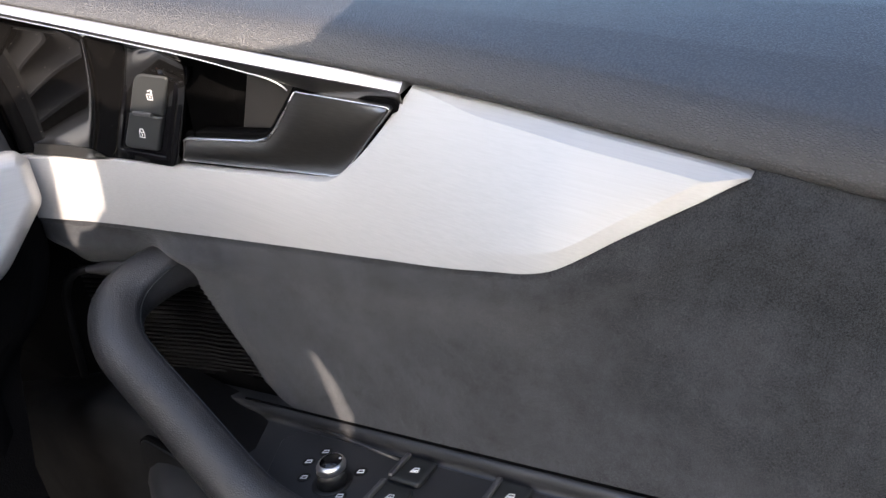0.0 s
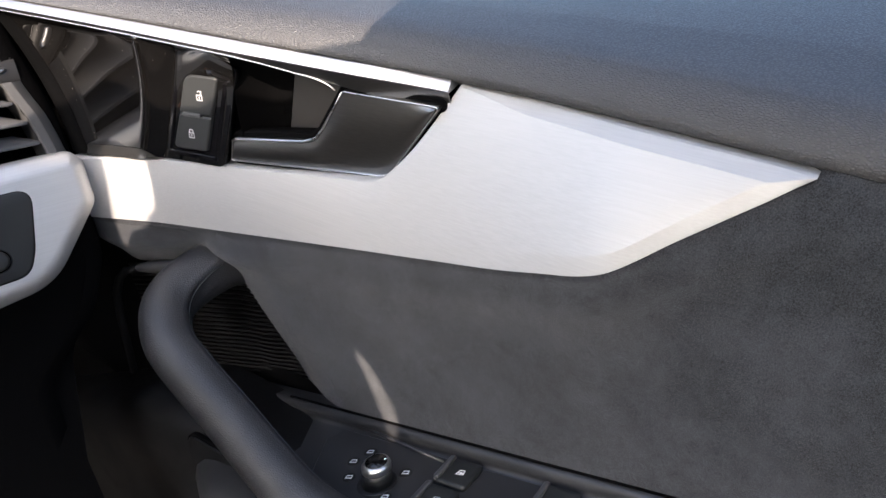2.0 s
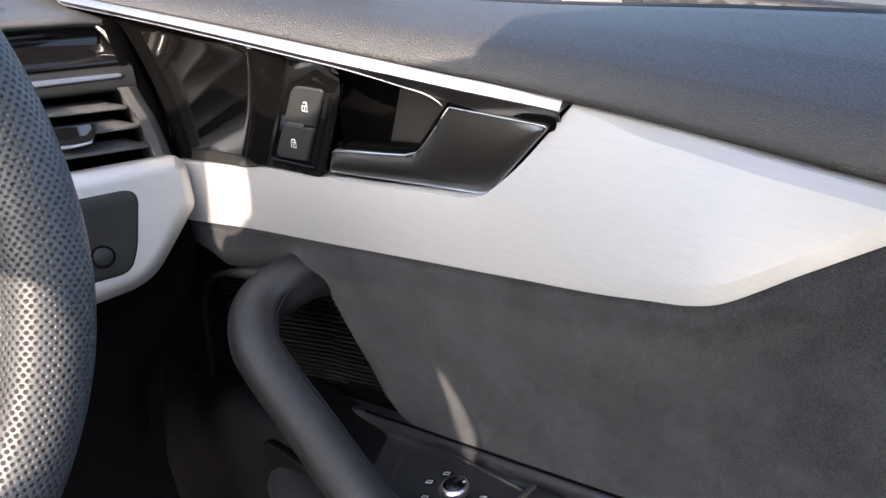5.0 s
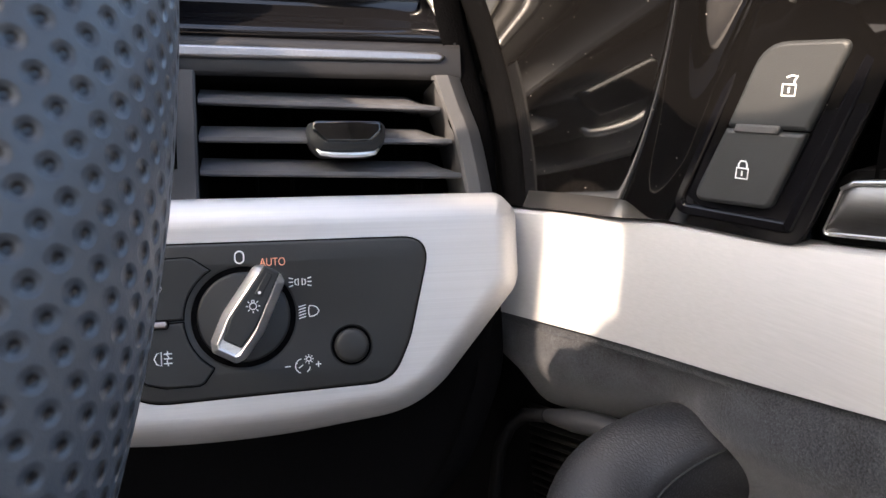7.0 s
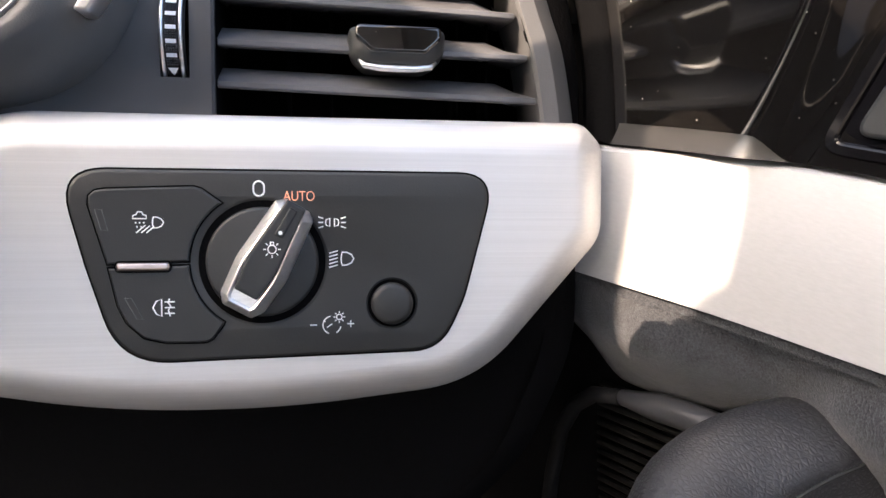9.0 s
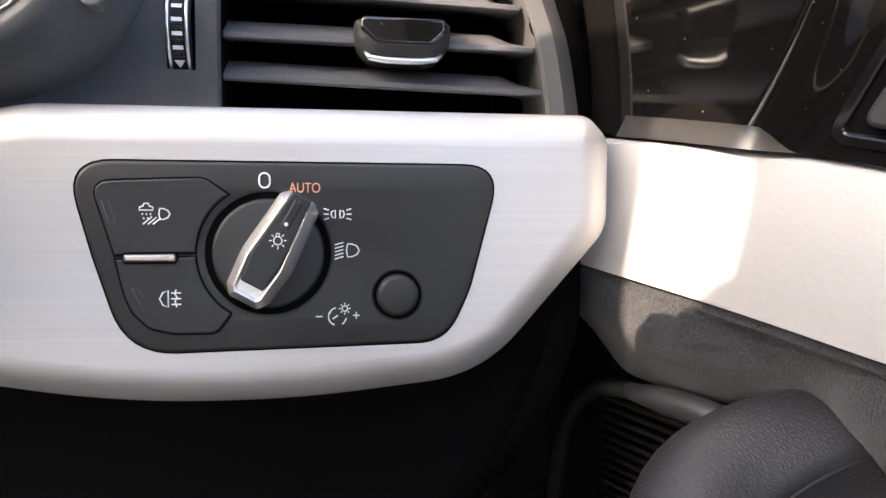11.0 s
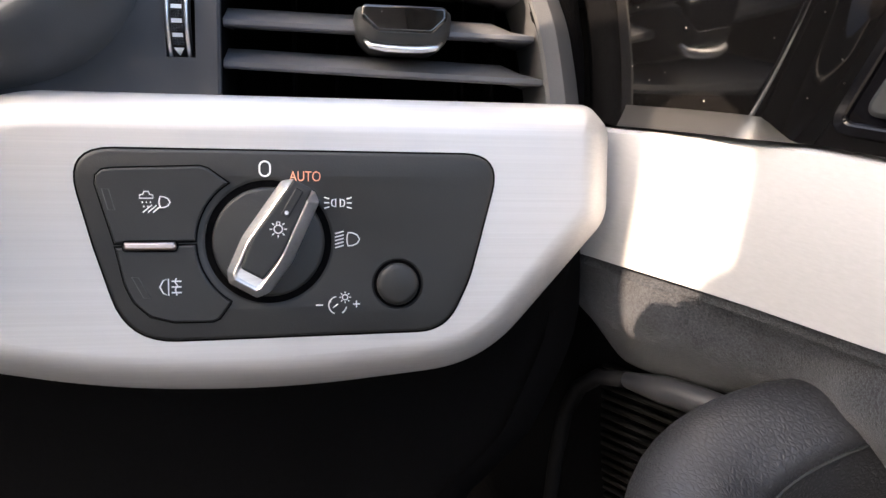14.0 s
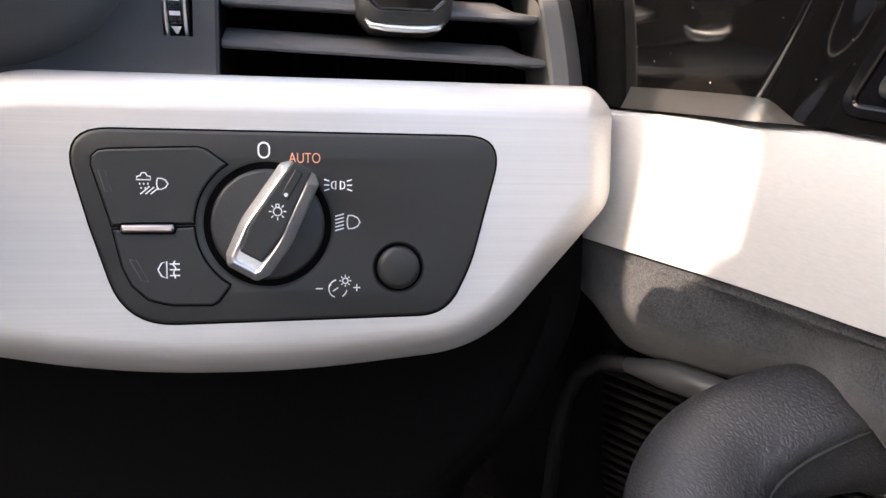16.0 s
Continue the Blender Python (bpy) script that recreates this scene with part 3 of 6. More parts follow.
part("handle_cup", bm, M_DARK, driver_door, "hollow behind the lever, coloured as deep shade")
# pale web inside the cup
web = round_poly([(0.036, 0.012, 0.002), (0.118, 0.012, 0.002), (0.118, 0.082, 0.002), (0.056, 0.082, 0.002)], 3)
part("cup_web", plate_bm(web, [(0, -0.030), (0, -0.022), (0.001, -0.021)], LV), M_BROWN, driver_door)

lever_out = round_poly([(-0.0009, 0.0005, 0.002), (0.0050, 0.0185, 0.005), (0.0760, 0.0295, 0.018), (0.1030, 0.0668, 0.003), (0.1685, 0.0672, 0.0025), (0.1300, 0.0158, 0.020)], 8)
lever = part("release_lever", plate_bm(lever_out, [(0, -0.010), (0, -0.0012), (0.0003, -0.0003), (0.0008, 0.0), (0.0013, -0.0003), (0.0016, -0.0012)], LV), M_DARKCHROME, driver_door, "satin dark chrome door release lever")
sharp_by_angle(lever, 20)
part("lever_face", domed_bm(inset(lever_out, 0.0012), LV, -0.0004, 0.0016), M_DARKCHROME, lever)
# chrome tubes stand in for the gleam along the lever's edges
lip_path = [LV @ Vector((x, y, 0.0002)) for x, y in [(0.0045, 0.0165), (0.0085, 0.0190), (0.03, 0.0222), (0.05, 0.0252), (0.068, 0.0282), (0.078, 0.0325), (0.086, 0.0415), (0.095, 0.0550), (0.1025, 0.0660)]]
part("lever_edge", tube_bm(lip_path, [0.0006, 0.0010, 0.0012, 0.0012, 0.0010, 0.0008, 0.0005, 0.0004, 0.0003], 8), M_CHROME, lever, "bright tube for the upper edge's gleam")
outline = [LV @ Vector((x, y, -0.0001)) for x, y in inset(lever_out, 0.0004)]
part("lever_outline", tube_bm(outline + outline[:1], 0.00042, 6, up=(1, 0, 0)), M_CHROME, lever, "fine bright tube for the edge gleam")
# black sheet standing in for the shaded gap under the lever
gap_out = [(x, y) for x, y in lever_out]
part("lever_gap_shade", plate_bm(inset(gap_out, -0.0034), [(0, -0.014), (0, -0.0042), (0.0005, -0.0040)], LV), M_DARK, driver_door)

# lock switch
LK = Matrix(((0.1961, 0.0, -0.9806, 0.7646), (-0.9806, 0.0, -0.1961, 0.4950), (0.0, 1.0, 0.0, 0.9050), (0, 0, 0, 1)))
frame_out = round_poly([(-0.0112, 0.0322, 0.016), (0.0335, 0.0336, 0.003), (0.0127, -0.0334, 0.003), (-0.0345, -0.0340, 0.006)], 6)
lock = part("lock_switch", plate_bm(frame_out, [(-0.0022, -0.005), (-0.0016, -0.0022), (-0.0004, -0.0016), (0, -0.0006), (0.0006, 0.0002), (0.0030, 0.0004), (0.0036, 0.0), (0.0044, -0.0016)], LK), M_GLOSS3, driver_door, "central locking switch with two keys in a gloss frame")
sharp_by_angle(lock, 25)
part("frame_joint", plate_bm(inset(frame_out, -0.0040), [(0, -0.008), (0, -0.0013), (0.0006, -0.0010)], LK), M_GLOSS3, lock)
up_out = round_poly([(-0.0044, 0.0285, 0.013), (0.0258, 0.0292, 0.003), (0.0152, 0.0000, 0.001), (-0.0148, -0.0006, 0.001)], 6)
lo_out = round_poly([(-0.0150, -0.0012, 0.001), (0.0150, -0.0006, 0.001), (0.0058, -0.0275, 0.004), (-0.0262, -0.0290, 0.004)], 6)
LKK = LK @ Matrix.Diagonal((0.93, 0.955, 1.0, 1.0))
part("lock_key", plate_bm(up_out, [(0, -0.003), (0, 0.0008), (0.0005, 0.0016), (0.0016, 0.0020)], LKK), M_SOFT, lock, "satin black unlock key")
part("lock_key", plate_bm(lo_out, [(0, -0.003), (0, 0.0008), (0.0005, 0.0016), (0.0016, 0.0020)], LKK), M_SOFT, lock, "satin black lock key")
rib = round_poly([(-0.0095, 0.0008, 0.001), (0.0058, 0.0012, 0.001), (0.0052, -0.0018, 0.001), (-0.0105, -0.0022, 0.001)], 3)
part("key_ridge", plate_bm(rib, [(0, 0.0), (0, 0.0026), (0.0006, 0.0032)], LK), M_GREY, lock)


def padlock(cx, cy, s, is_open):
    k = 0.001 * s
    body = [(-1.7, -1.9), (1.7, -1.9), (1.7, 0.9), (-1.7, 0.9), (-1.7, -1.9)]
    bow = [(-1.2, 0.9), (-1.2, 2.0), (-0.7, 2.8), (0.7, 2.8), (1.2, 2.0), (1.2, 0.9)]
    if is_open:
        bow = [(1.1, 0.9), (1.3, 2.1), (1.9, 2.9), (0.4, 3.1), (-0.9, 2.6)]
    hole = [(0, -1.2), (0, 0.2)]
    return [[(cx + x * k, cy + y * k) for x, y in line] for line in (body, bow, hole)]


part("unlock_symbol", stroke_bm(padlock(0.0065, 0.0130, 1.25, True), 0.00055, LK @ Matrix.Translation((0, 0, 0.00205))), M_WHITE, lock)
part("lock_symbol", stroke_bm(padlock(-0.0055, -0.0150, 1.25, False), 0.00055, LK @ Matrix.Translation((0, 0, 0.00205))), M_WHITE, lock)

# suede panel below the aluminium
EDGE_F = [(-0.30, 0.8560), (0.20, 0.7244), (0.40, 0.6716), (0.450, 0.6620), (0.4665, 0.6890), (0.483, 0.7160), (0.4995, 0.7430), (0.5135, 0.7660), (0.546, 0.7715), (0.60, 0.7600), (0.66, 0.748)]
EDGE_X = [(-0.30, 0.790), (0.10, 0.788), (0.40, 0.788), (0.44, 0.789), (0.49, 0.776), (0.546, 0.759), (0.60, 0.742), (0.66, 0.722)]
rows = []
for y in span(-0.30, 0.43, 66) + span(0.434, 0.52, 40) + span(0.524, 0.645, 26):
    bx, bz = curve_at(LINE_B, y)
    ez = curve_at(EDGE_F, y)[0]
    ex = curve_at(EDGE_X, y)[0]
    tall, roll = bz - 0.004 - ez, ease((bz - ez) / 0.05 - 0.2)
    row = [(bx + 0.014, y, bz + 0.004), (bx + 0.0045, y, bz + 0.0005), (bx + 0.0025, y, bz - 0.004)]
    for t in [0.66 * q ** 1.5 for q in span(0, 1, 18)[1:]] + span(0.66, 1, 26)[1:]:
        f = 1 - (1 - t) ** 2.2
        swell = lerp(0.002, 0.0095, ease((y - 0.40) / 0.10)) * roll * math.exp(-((t * tall - 0.020) / 0.014) ** 2)
        zz = lerp(bz - 0.004, ez, t)
        # the cloth rolls into the recess along a slanting brink
        reach = ((0.450 - y) * 1.05 + (zz - 0.662) * 0.635) / 1.227
        away = 0.019 * max(0.0, 1 - max(reach, 0.0) / 0.060) ** 2 * ease((0.570 - y) / 0.07)
        row.append((lerp(bx + 0.0025, ex, f) - swell + away + 0.011 * t ** 2.5 * ease((y - 0.50) / 0.04) + 0.016 * max(0.0, (y - 0.572) / 0.05) ** 2, y, zz))
    row.append((row[-1][0] + 0.002, y, ez - 0.0025))
    row.append((row[-1][0] + 0.012, y, ez - 0.0025))
    rows.append(row)
part("suede_panel", grid_bm(rows), M_SUEDE, driver_door, "dark grey suede-like cloth panel")

# ribbed recess beneath the front of the suede, its shade put into near-zero blacks
rows = []
for y in span(0.38, 0.98, 40):
    ex = curve_at(EDGE_X, min(y, 0.71))[0] + 0.018
    rows.append([(ex + (0.04 * ((0.79 - z) / 0.2) ** 2), y, z) for z in span(0.785, 0.52, 16)])
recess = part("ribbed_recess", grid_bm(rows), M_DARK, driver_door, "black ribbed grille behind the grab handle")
lip = [(curve_at(EDGE_X, y)[0] + 0.003, y, curve_at(EDGE_F, y)[0] - 0.0045) for y in span(0.518, 0.592, 14)]
part("recess_lip", tube_bm(lip, [0.0036] + [0.0056] * (len(lip) - 5) + [0.0048, 0.0040, 0.0032, 0.0024], 14), M_CONSOLE, recess, "smooth rounded grey frame of the grille")
# side of the same frame, coloured darker as it falls into shade
side = [lip[-2]] + [(curve_at(EDGE_X, y)[0] + 0.005, y, z) for y, z in ((0.602, 0.752), (0.611, 0.742), (0.617, 0.726), (0.619, 0.700), (0.619, 0.640))]
part("recess_side", tube_bm(side, 0.0036, 10), M_LOW, recess, "side of the grille frame, coloured as shade")
for i in range(30):
    path = []
    for y in span(0.41, 0.612, 16):
        z = 0.753 - 0.0052 * i + 0.17 * (0.60 - y) * (1 if y > 0.5 else 0.9)
        ex = curve_at(EDGE_X, y)[0] + 0.016
        path.append((ex + (0.04 * (max(0, 0.79 - z) / 0.2) ** 2), y, z))
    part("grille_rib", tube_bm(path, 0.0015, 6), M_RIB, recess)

# armrest console: sloping shelf with a raised lip towards the suede
SLOPE = 0.264


def shelf(y):
    return 0.648 + SLOPE * (0.444 - y)


rows = []
for y in span(-0.30, 0.545, 56):
    z = shelf(y)
    e, d = 0.045 * ease((y - 0.43) / 0.115), 0.014 * ease((y - 0.47) / 0.075)
    rows.append([(0.802, y, z + 0.010), (0.7895, y, z + 0.0126), (0.7860, y, z + 0.0132), (0.7836, y, z + 0.0124), (0.7824, y, z + 0.0102), (0.7822, y, z + 0.0070), (0.7832, y, z + 0.0045), (0.7826, y, z + 0.0015), (0.7806, y, z - d),
                 (0.76, y, z - d), (0.72 + 0.6 * e, y, z - d), (0.700 + e, y, z - d), (0.692 + e, y, z - 0.002 - d), (0.684 + e, y, z - 0.010 - d), (0.680 + e, y, z - 0.03 - d), (0.684 + e, y, z - 0.08), (0.70 + e, y, z - 0.16)])
console = part("armrest", grid_bm(rows), M_CONSOLE, driver_door, "dark soft-touch armrest with switches")
AR = Matrix(((1, 0, 0, 0), (0, 1, 0, 0.444), (0, -SLOPE, 1, 0.648), (0, 0, 0, 1)))
plate = round_poly([(0.7795, -0.054, 0.004), (0.7795, -0.30, 0.004), (0.702, -0.30, 0.004), (0.702, -0.080, 0.006), (0.764, -0.048, 0.004)], 4)
part("switch_plate", plate_bm(plate, [(0, -0.002), (0, 0.0016), (0.0008, 0.0022)], AR), M_CONSOLE, console, "smooth black switch plate")
# dark tube standing in for the shade between suede and lip
part("lip_gap_shade", tube_bm([(0.7872, y, shelf(y) + 0.0136) for y in span(-0.28, 0.46, 24)], 0.0011, 6), M_DARK, console)
part("console_ledge", tube_bm([(0.7846, 0.400, 0.664), (0.7846, 0.3799, 0.6693), (0.780, 0.335, 0.680), (0.7755, 0.2923, 0.6903)], 0.0016, 8), M_CONSOLE, console)
KN = AR @ Matrix.Translation((0.7392, 0.3238 - 0.444, 0.0022)) @ Matrix.Scale(1.14, 4)
part("knob_well", cyl_bm(KN, [(0.0125, 0.0), (0.0122, 0.0006), (0.0100, 0.0007)], 36), M_BLACK, console)
mk = part("mirror_knob", cyl_bm(KN, [(0.0092, 0.0), (0.0090, 0.008), (0.0088, 0.0115)], 36), M_SOFT, console, "round mirror adjusting knob with a chrome ring")
part("knob_ring", cyl_bm(KN, [(0.0089, 0.0115), (0.0090, 0.0150), (0.0080, 0.0172), (0.0070, 0.0176)], 36), M_CHROME, mk, "chrome ring")
part("knob_top", cyl_bm(KN, [(0.0071, 0.0168), (0.0066, 0.0182), (0.0, 0.0184)], 36, cap=False), M_GLOSS2, mk, "gloss black cap")
part("knob_dot", cyl_bm(KN @ Matrix.Translation((0.0035, -0.0042, 0.0181)), [(0.0009, 0.0), (0.0008, 0.0004)], 12), M_WHITE, mk)
for x, y in ((0.7507, 0.356), (0.7359, 0.3472), (0.7554, 0.3115), (0.7301, 0.3097), (0.7642, 0.3512)):
    m = AR @ Matrix.Translation((x, y - 0.444, 0.0023)) @ Matrix.Rotation(-1.2, 4, "Z") @ Matrix.Scale(1.45, 4)
    part("symbol_dish", cyl_bm(m, [(0.0034, 0.0), (0.0031, 0.0001)], 24), M_BLACK, console)
    m = m @ Matrix.Translation((0, 0, 0.0001))
    part("mirror_symbol", stroke_bm(mm([[(-1.5, -0.9), (1.6, -0.9), (1.6, 0.9), (-0.9, 0.9), (-1.5, -0.9)]]), 0.0008, m), M_WHITE, console)
for x, y in ((0.7665, 0.2755), (0.7385, 0.2765), (0.7665, 0.205), (0.7385, 0.205)):
    m = AR @ Matrix.Translation((x, y - 0.444, 0.0018))
    key = part("window_key", plate_bm(round_poly([(-0.0125, -0.013, 0.003), (0.0125, -0.013, 0.003), (0.0125, 0.013, 0.003), (-0.0125, 0.013, 0.003)], 4), [(0, 0), (0, 0.003), (0.001, 0.0045), (0.004, 0.0040)], m), M_SOFT, console, "black window switch")
    part("key_lip", plate_bm(round_poly([(-0.0118, 0.0085, 0.001), (0.0118, 0.0085, 0.001), (0.0118, 0.0125, 0.002), (-0.0118, 0.0125, 0.002)], 3), [(0, 0.003), (0, 0.0065), (0.001, 0.0072)], m), M_GREY, key)
    ms = m @ Matrix.Translation((0.0, -0.002, 0.0043)) @ Matrix.Rotation(-1.35, 4, "Z")
    part("window_symbol", stroke_bm(mm([[(-2.6, -1.9), (2.6, -1.9), (2.6, 1.9), (-0.8, 1.9), (-2.6, -1.9)], [(-2.0, -0.5), (2.4, -0.5)], [(0.5, -1.6), (0.5, 0.4)]]), 0.0009, ms), M_WHITE, key)

# grab handle: leaves the door, bends and runs down into the armrest
GRAB = [(0, 0.818, 0.5060, 0.7480), (1, 0.7870, 0.5180, 0.7730), (2, 0.7340, 0.5235, 0.7640), (3, 0.7060, 0.4970, 0.7530), (4, 0.7003, 0.4680, 0.7387),
        (5, 0.6982, 0.4284, 0.7190), (6, 0.6940, 0.3882, 0.7021), (7, 0.6899, 0.3458, 0.6894), (8, 0.693, 0.290, 0.687), (9, 0.70, 0.24, 0.685)]
path = [Vector(curve_at(GRAB, t)) for t in span(0, 9, 72)]
for k in range(6):
    path = path[:1] + [0.25 * a + 0.5 * b + 0.25 * c for a, b, c in zip(path, path[1:], path[2:])] + path[-1:]


def grab_r(i):
    return 0.0184 + 0.0036 * math.exp(-((i - 12) / 9) ** 2)


rows, seam = [], []
for i in range(1, len(path) - 1):
    t = (path[i + 1] - path[i - 1]).normalized()
    out = Vector((0.42, -0.58, 0.52))
    out = (out - t * out.dot(t)).normalized()
    side = t.cross(out)
    centre = path[i] + Vector((0.0030, -0.0030, -0.0016))
    row = []
    for j in range(40):
        w = 2 * math.pi * j / 40
        back = (w - 2 * math.pi) if w > math.pi else w
        k = 1.0 + 0.07 * math.exp(-(back / 0.16) ** 2) - (0.07 * ease(-back / 0.5) * ease((back + 2.8) / 0.9) if back < 0 else 0.0)
        row.append(centre + (out * math.cos(w) + side * math.sin(w)) * grab_r(i) * k)
    rows.append(row)
    seam.append(centre + (out * math.cos(-0.20) + side * math.sin(-0.20)) * grab_r(i) * 1.0)
bm = grid_bm(rows, close_v=True)
bm.faces.new([bm.verts.new(p) for p in rows[-1]])
grab = part("grab_handle", bm, M_LEATHER_FINE, driver_door, "black leather-wrapped grab handle with a sewn seam")
part("handle_seam", tube_bm(seam, 0.0007, 6), M_SOFT, grab)

# lower door: pocket wall, front foot and its oval insert
rows = []
for y in span(-0.30, 0.98, 48):
    rows.append([(0.80 - 0.05 * ease((0.72 - z) / 0.3) + 0.02 * math.sin(y * 5), y, z) for z in span(0.66, 0.28, 12)])
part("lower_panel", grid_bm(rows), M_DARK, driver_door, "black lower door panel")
rows = []
for y in span(0.82, 0.38, 44):
    z = curve_at([(0.38, 0.655), (0.49, 0.657), (0.537, 0.655), (0.58, 0.643), (0.632, 0.619), (0.70, 0.585), (0.82, 0.53)], y)[0]
    rows.append([(0.795, y, z - 0.006), (0.75, y, z + 0.001), (0.726, y, z), (0.718, y, z - 0.005), (0.7145, y, z - 0.014), (0.713, y, z - 0.05), (0.716, y, z - 0.15), (0.73, y, z - 0.32)])
part("armrest_support", grid_bm(rows), M_SUPPORT, driver_door, "curved black support below the grab handle")
ins = Matrix(((0, 0, -1, 0.7128), (-1, 0, 0, 0.466), (0, 1, 0, 0.606), (0, 0, 0, 1)))
ins_out = round_poly([(-0.040, 0.045, 0.016), (0.050, 0.050, 0.016), (0.062, -0.050, 0.02), (-0.012, -0.060, 0.03)], 6)
part("insert_joint", plate_bm(inset(ins_out, -0.0016), [(0, -0.004), (0, 0.0006)], ins), M_DARK, driver_door)
part("support_insert", plate_bm(ins_out, [(0, -0.004), (0, 0.0012), (0.001, 0.0022)], ins), M_SUPPORT, driver_door)

# ---- dashboard ----
dashboard = thing("dashboard", (0.45, 0.72, 0.55), "dashboard with brushed aluminium trim, gloss band and grey pad", "dashboard")

# aluminium trim round the light switch
trim_out = round_poly([(0.1080, 0.0475, 0.008), (0.1155, 0.0395, 0.009), (0.1156, 0.0072, 0.016), (0.0705, -0.0440, 0.050), (0.0050, -0.0505, 0.40), (-0.0500, -0.0495, 0.40), (-0.125, -0.0355, 0.20), (-0.30, -0.0200, 0.02), (-0.30, 0.0350, 0.02), (-0.130, 0.0350, 0.05), (-0.075, 0.0470, 0.05)], 12)
trim = part("dash_trim", plate_bm(trim_out, [(0.0, -0.030), (0.0, -0.0085), (0.0003, -0.0072), (0.0010, -0.0060), (0.0024, -0.0046), (0.0044, -0.0029), (0.0064, -0.0015), (0.0084, -0.0006), (0.0104, -0.0001), (0.0120, 0.0)], SW), M_ALU, dashboard, "brushed aluminium dashboard trim")
sharp_by_angle(trim, 65)

# knee panel below the trim, its black holding the footwell's shade
rows = []
for u in span(-520, 112, 30):
    e = ease((u - 50) / 60)
    rows.append([sw(u, -30 + 45 * e, -13), sw(u - 4 * e, -46 + 45 * e, -15), sw(u - 0.10 * max(u, 0), -70 + 30 * e, -26), sw(u - 0.40 * max(u, 0), -110, -30), sw(u - 0.55 * max(u, 0), -190, -20), sw(u - 0.55 * max(u, 0), -300, 10)])
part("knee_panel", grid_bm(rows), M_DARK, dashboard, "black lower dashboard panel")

# end cap beside the door, coloured near black for the shade there
rows = []
for v in span(-330, 150, 64):
    k = ease((v - 60) / 90)
    t = -22 * ease((-25 - v) / 70) - 44 * ease((-70 - v) / 60)
    rows.append([sw(lerp(100, 84, k) + t, v, -22), sw(lerp(112, 97, k) + t, v, -24), sw(lerp(116, 103, k) + t, v, -34), sw(lerp(118, 106, k) + t, v, -90)])
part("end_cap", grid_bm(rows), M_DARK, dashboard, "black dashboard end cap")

# plain grey panel with the vent's thumb wheel slot
slot = (-35.4, -26.1, 60.2, 91.0)
bm = bmesh.new()
def quad(bm, pts):
    bm.faces.new([bm.verts.new(p) for p in pts])
W0 = -16
for a, b, c, d in ((-130, slot[0], 44, 101), (slot[1], -19.2, 44, 101), (slot[0], slot[1], 44, slot[2]), (slot[0], slot[1], slot[3], 101)):
    quad(bm, [sw(a, c, W0), sw(b, c, W0), sw(b, d, W0), sw(a, d, W0)])
quad(bm, [sw(-19.2, 44, W0), sw(-18.3, 44, W0 - 1), sw(-18.3, 101, W0 - 1), sw(-19.2, 101, W0)])
quad(bm, [sw(-18.3, 44, W0 - 1), sw(-18.3, 44, -60), sw(-18.3, 101, -60), sw(-18.3, 101, W0 - 1)])
for a, b, c, d in ((slot[0], slot[0], slot[2], slot[3]), (slot[1], slot[1], slot[2], slot[3])):
    quad(bm, [sw(a, c, W0), sw(a, c, -34), sw(a, d, -34), sw(a, d, W0)])
for v in (slot[2], slot[3]):
    quad(bm, [sw(slot[0], v, W0), sw(slot[1], v, W0), sw(slot[1], v, -34), sw(slot[0], v, -34)])
bmesh.ops.remove_doubles(bm, verts=bm.verts, dist=1e-5)
part("side_panel", bm, M_GREY, dashboard, "plain dark grey panel", smooth=False)

# band above the vent: black bar, chrome line, gloss band, grained pad
bar = []
for u in span(-46, 97, 30):
    bar.append([sw(u, 99.5, -60), sw(u, 99.5, -24), sw(u, 100.5, -22.5), sw(u, 103, -21.8), sw(u, 106.5, -21.5), sw(u, 114.0, -21.5), sw(u, 116.5, -22.2), sw(u, 118.5, -26)])
part("vent_bar", grid_bm(bar), M_BLACK, dashboard, "black bar above the vent")
line = round_poly([(-0.0300, 0.1073, 0.002), (0.0870, 0.1080, 0.0018), (0.0905, 0.1108, 0.001), (0.0860, 0.1125, 0.0015), (-0.0300, 0.1130, 0.002)], 4)
part("chrome_line", plate_bm(line, [(0, -0.0235), (0, -0.0208), (0.0006, -0.0200), (0.0014, -0.0197)], SW), M_STRIP, dashboard, "satin silver line")
bow = [sw(-28, 114.5, -19), sw(-33, 114.8, -19), sw(-38, 113.2, -19), sw(-41, 110, -19), sw(-43, 104, -19), sw(-44, 97, -19)]
part("chrome_bow", tube_bm(bow, 0.0022, 10), M_STRIP, dashboard, "satin silver bow")
gl = []
for u in span(-46, 92, 30):
    gl.append([sw(u, 117.5, -25), sw(u, 119, -22.5), sw(u, 121.5, -23), sw(u, 127, -30), sw(u, 134, -36), sw(u, 141, -37), sw(u, 147, -33), sw(u, 149, -30)])
part("gloss_band", grid_bm(gl), M_GLOSS2, dashboard, "black glossy concave band")
part("band_end", tube_bm([sw(81, 147, -31), sw(86, 142, -31), sw(90, 134, -29), sw(93, 124, -26), sw(95, 117, -24)], [0.0016, 0.0022, 0.0026, 0.0022, 0.0012], 10), M_CHROME, dashboard, "chrome end of the gloss band")
part("band_groove", tube_bm([sw(-44, 143.5, -34.5), sw(20, 143.5, -34.5), sw(47, 143.5, -34.5)], [0.0014, 0.0014, 0.0012], 8), M_GREY, dashboard)
hood = [[sw(u, 192, -10), sw(u, 200, -2), sw(u, 214, -8), sw(u, 224, -60), sw(u, 220, -200), sw(u, 194, -330)] for u in span(-560, -48, 12)]
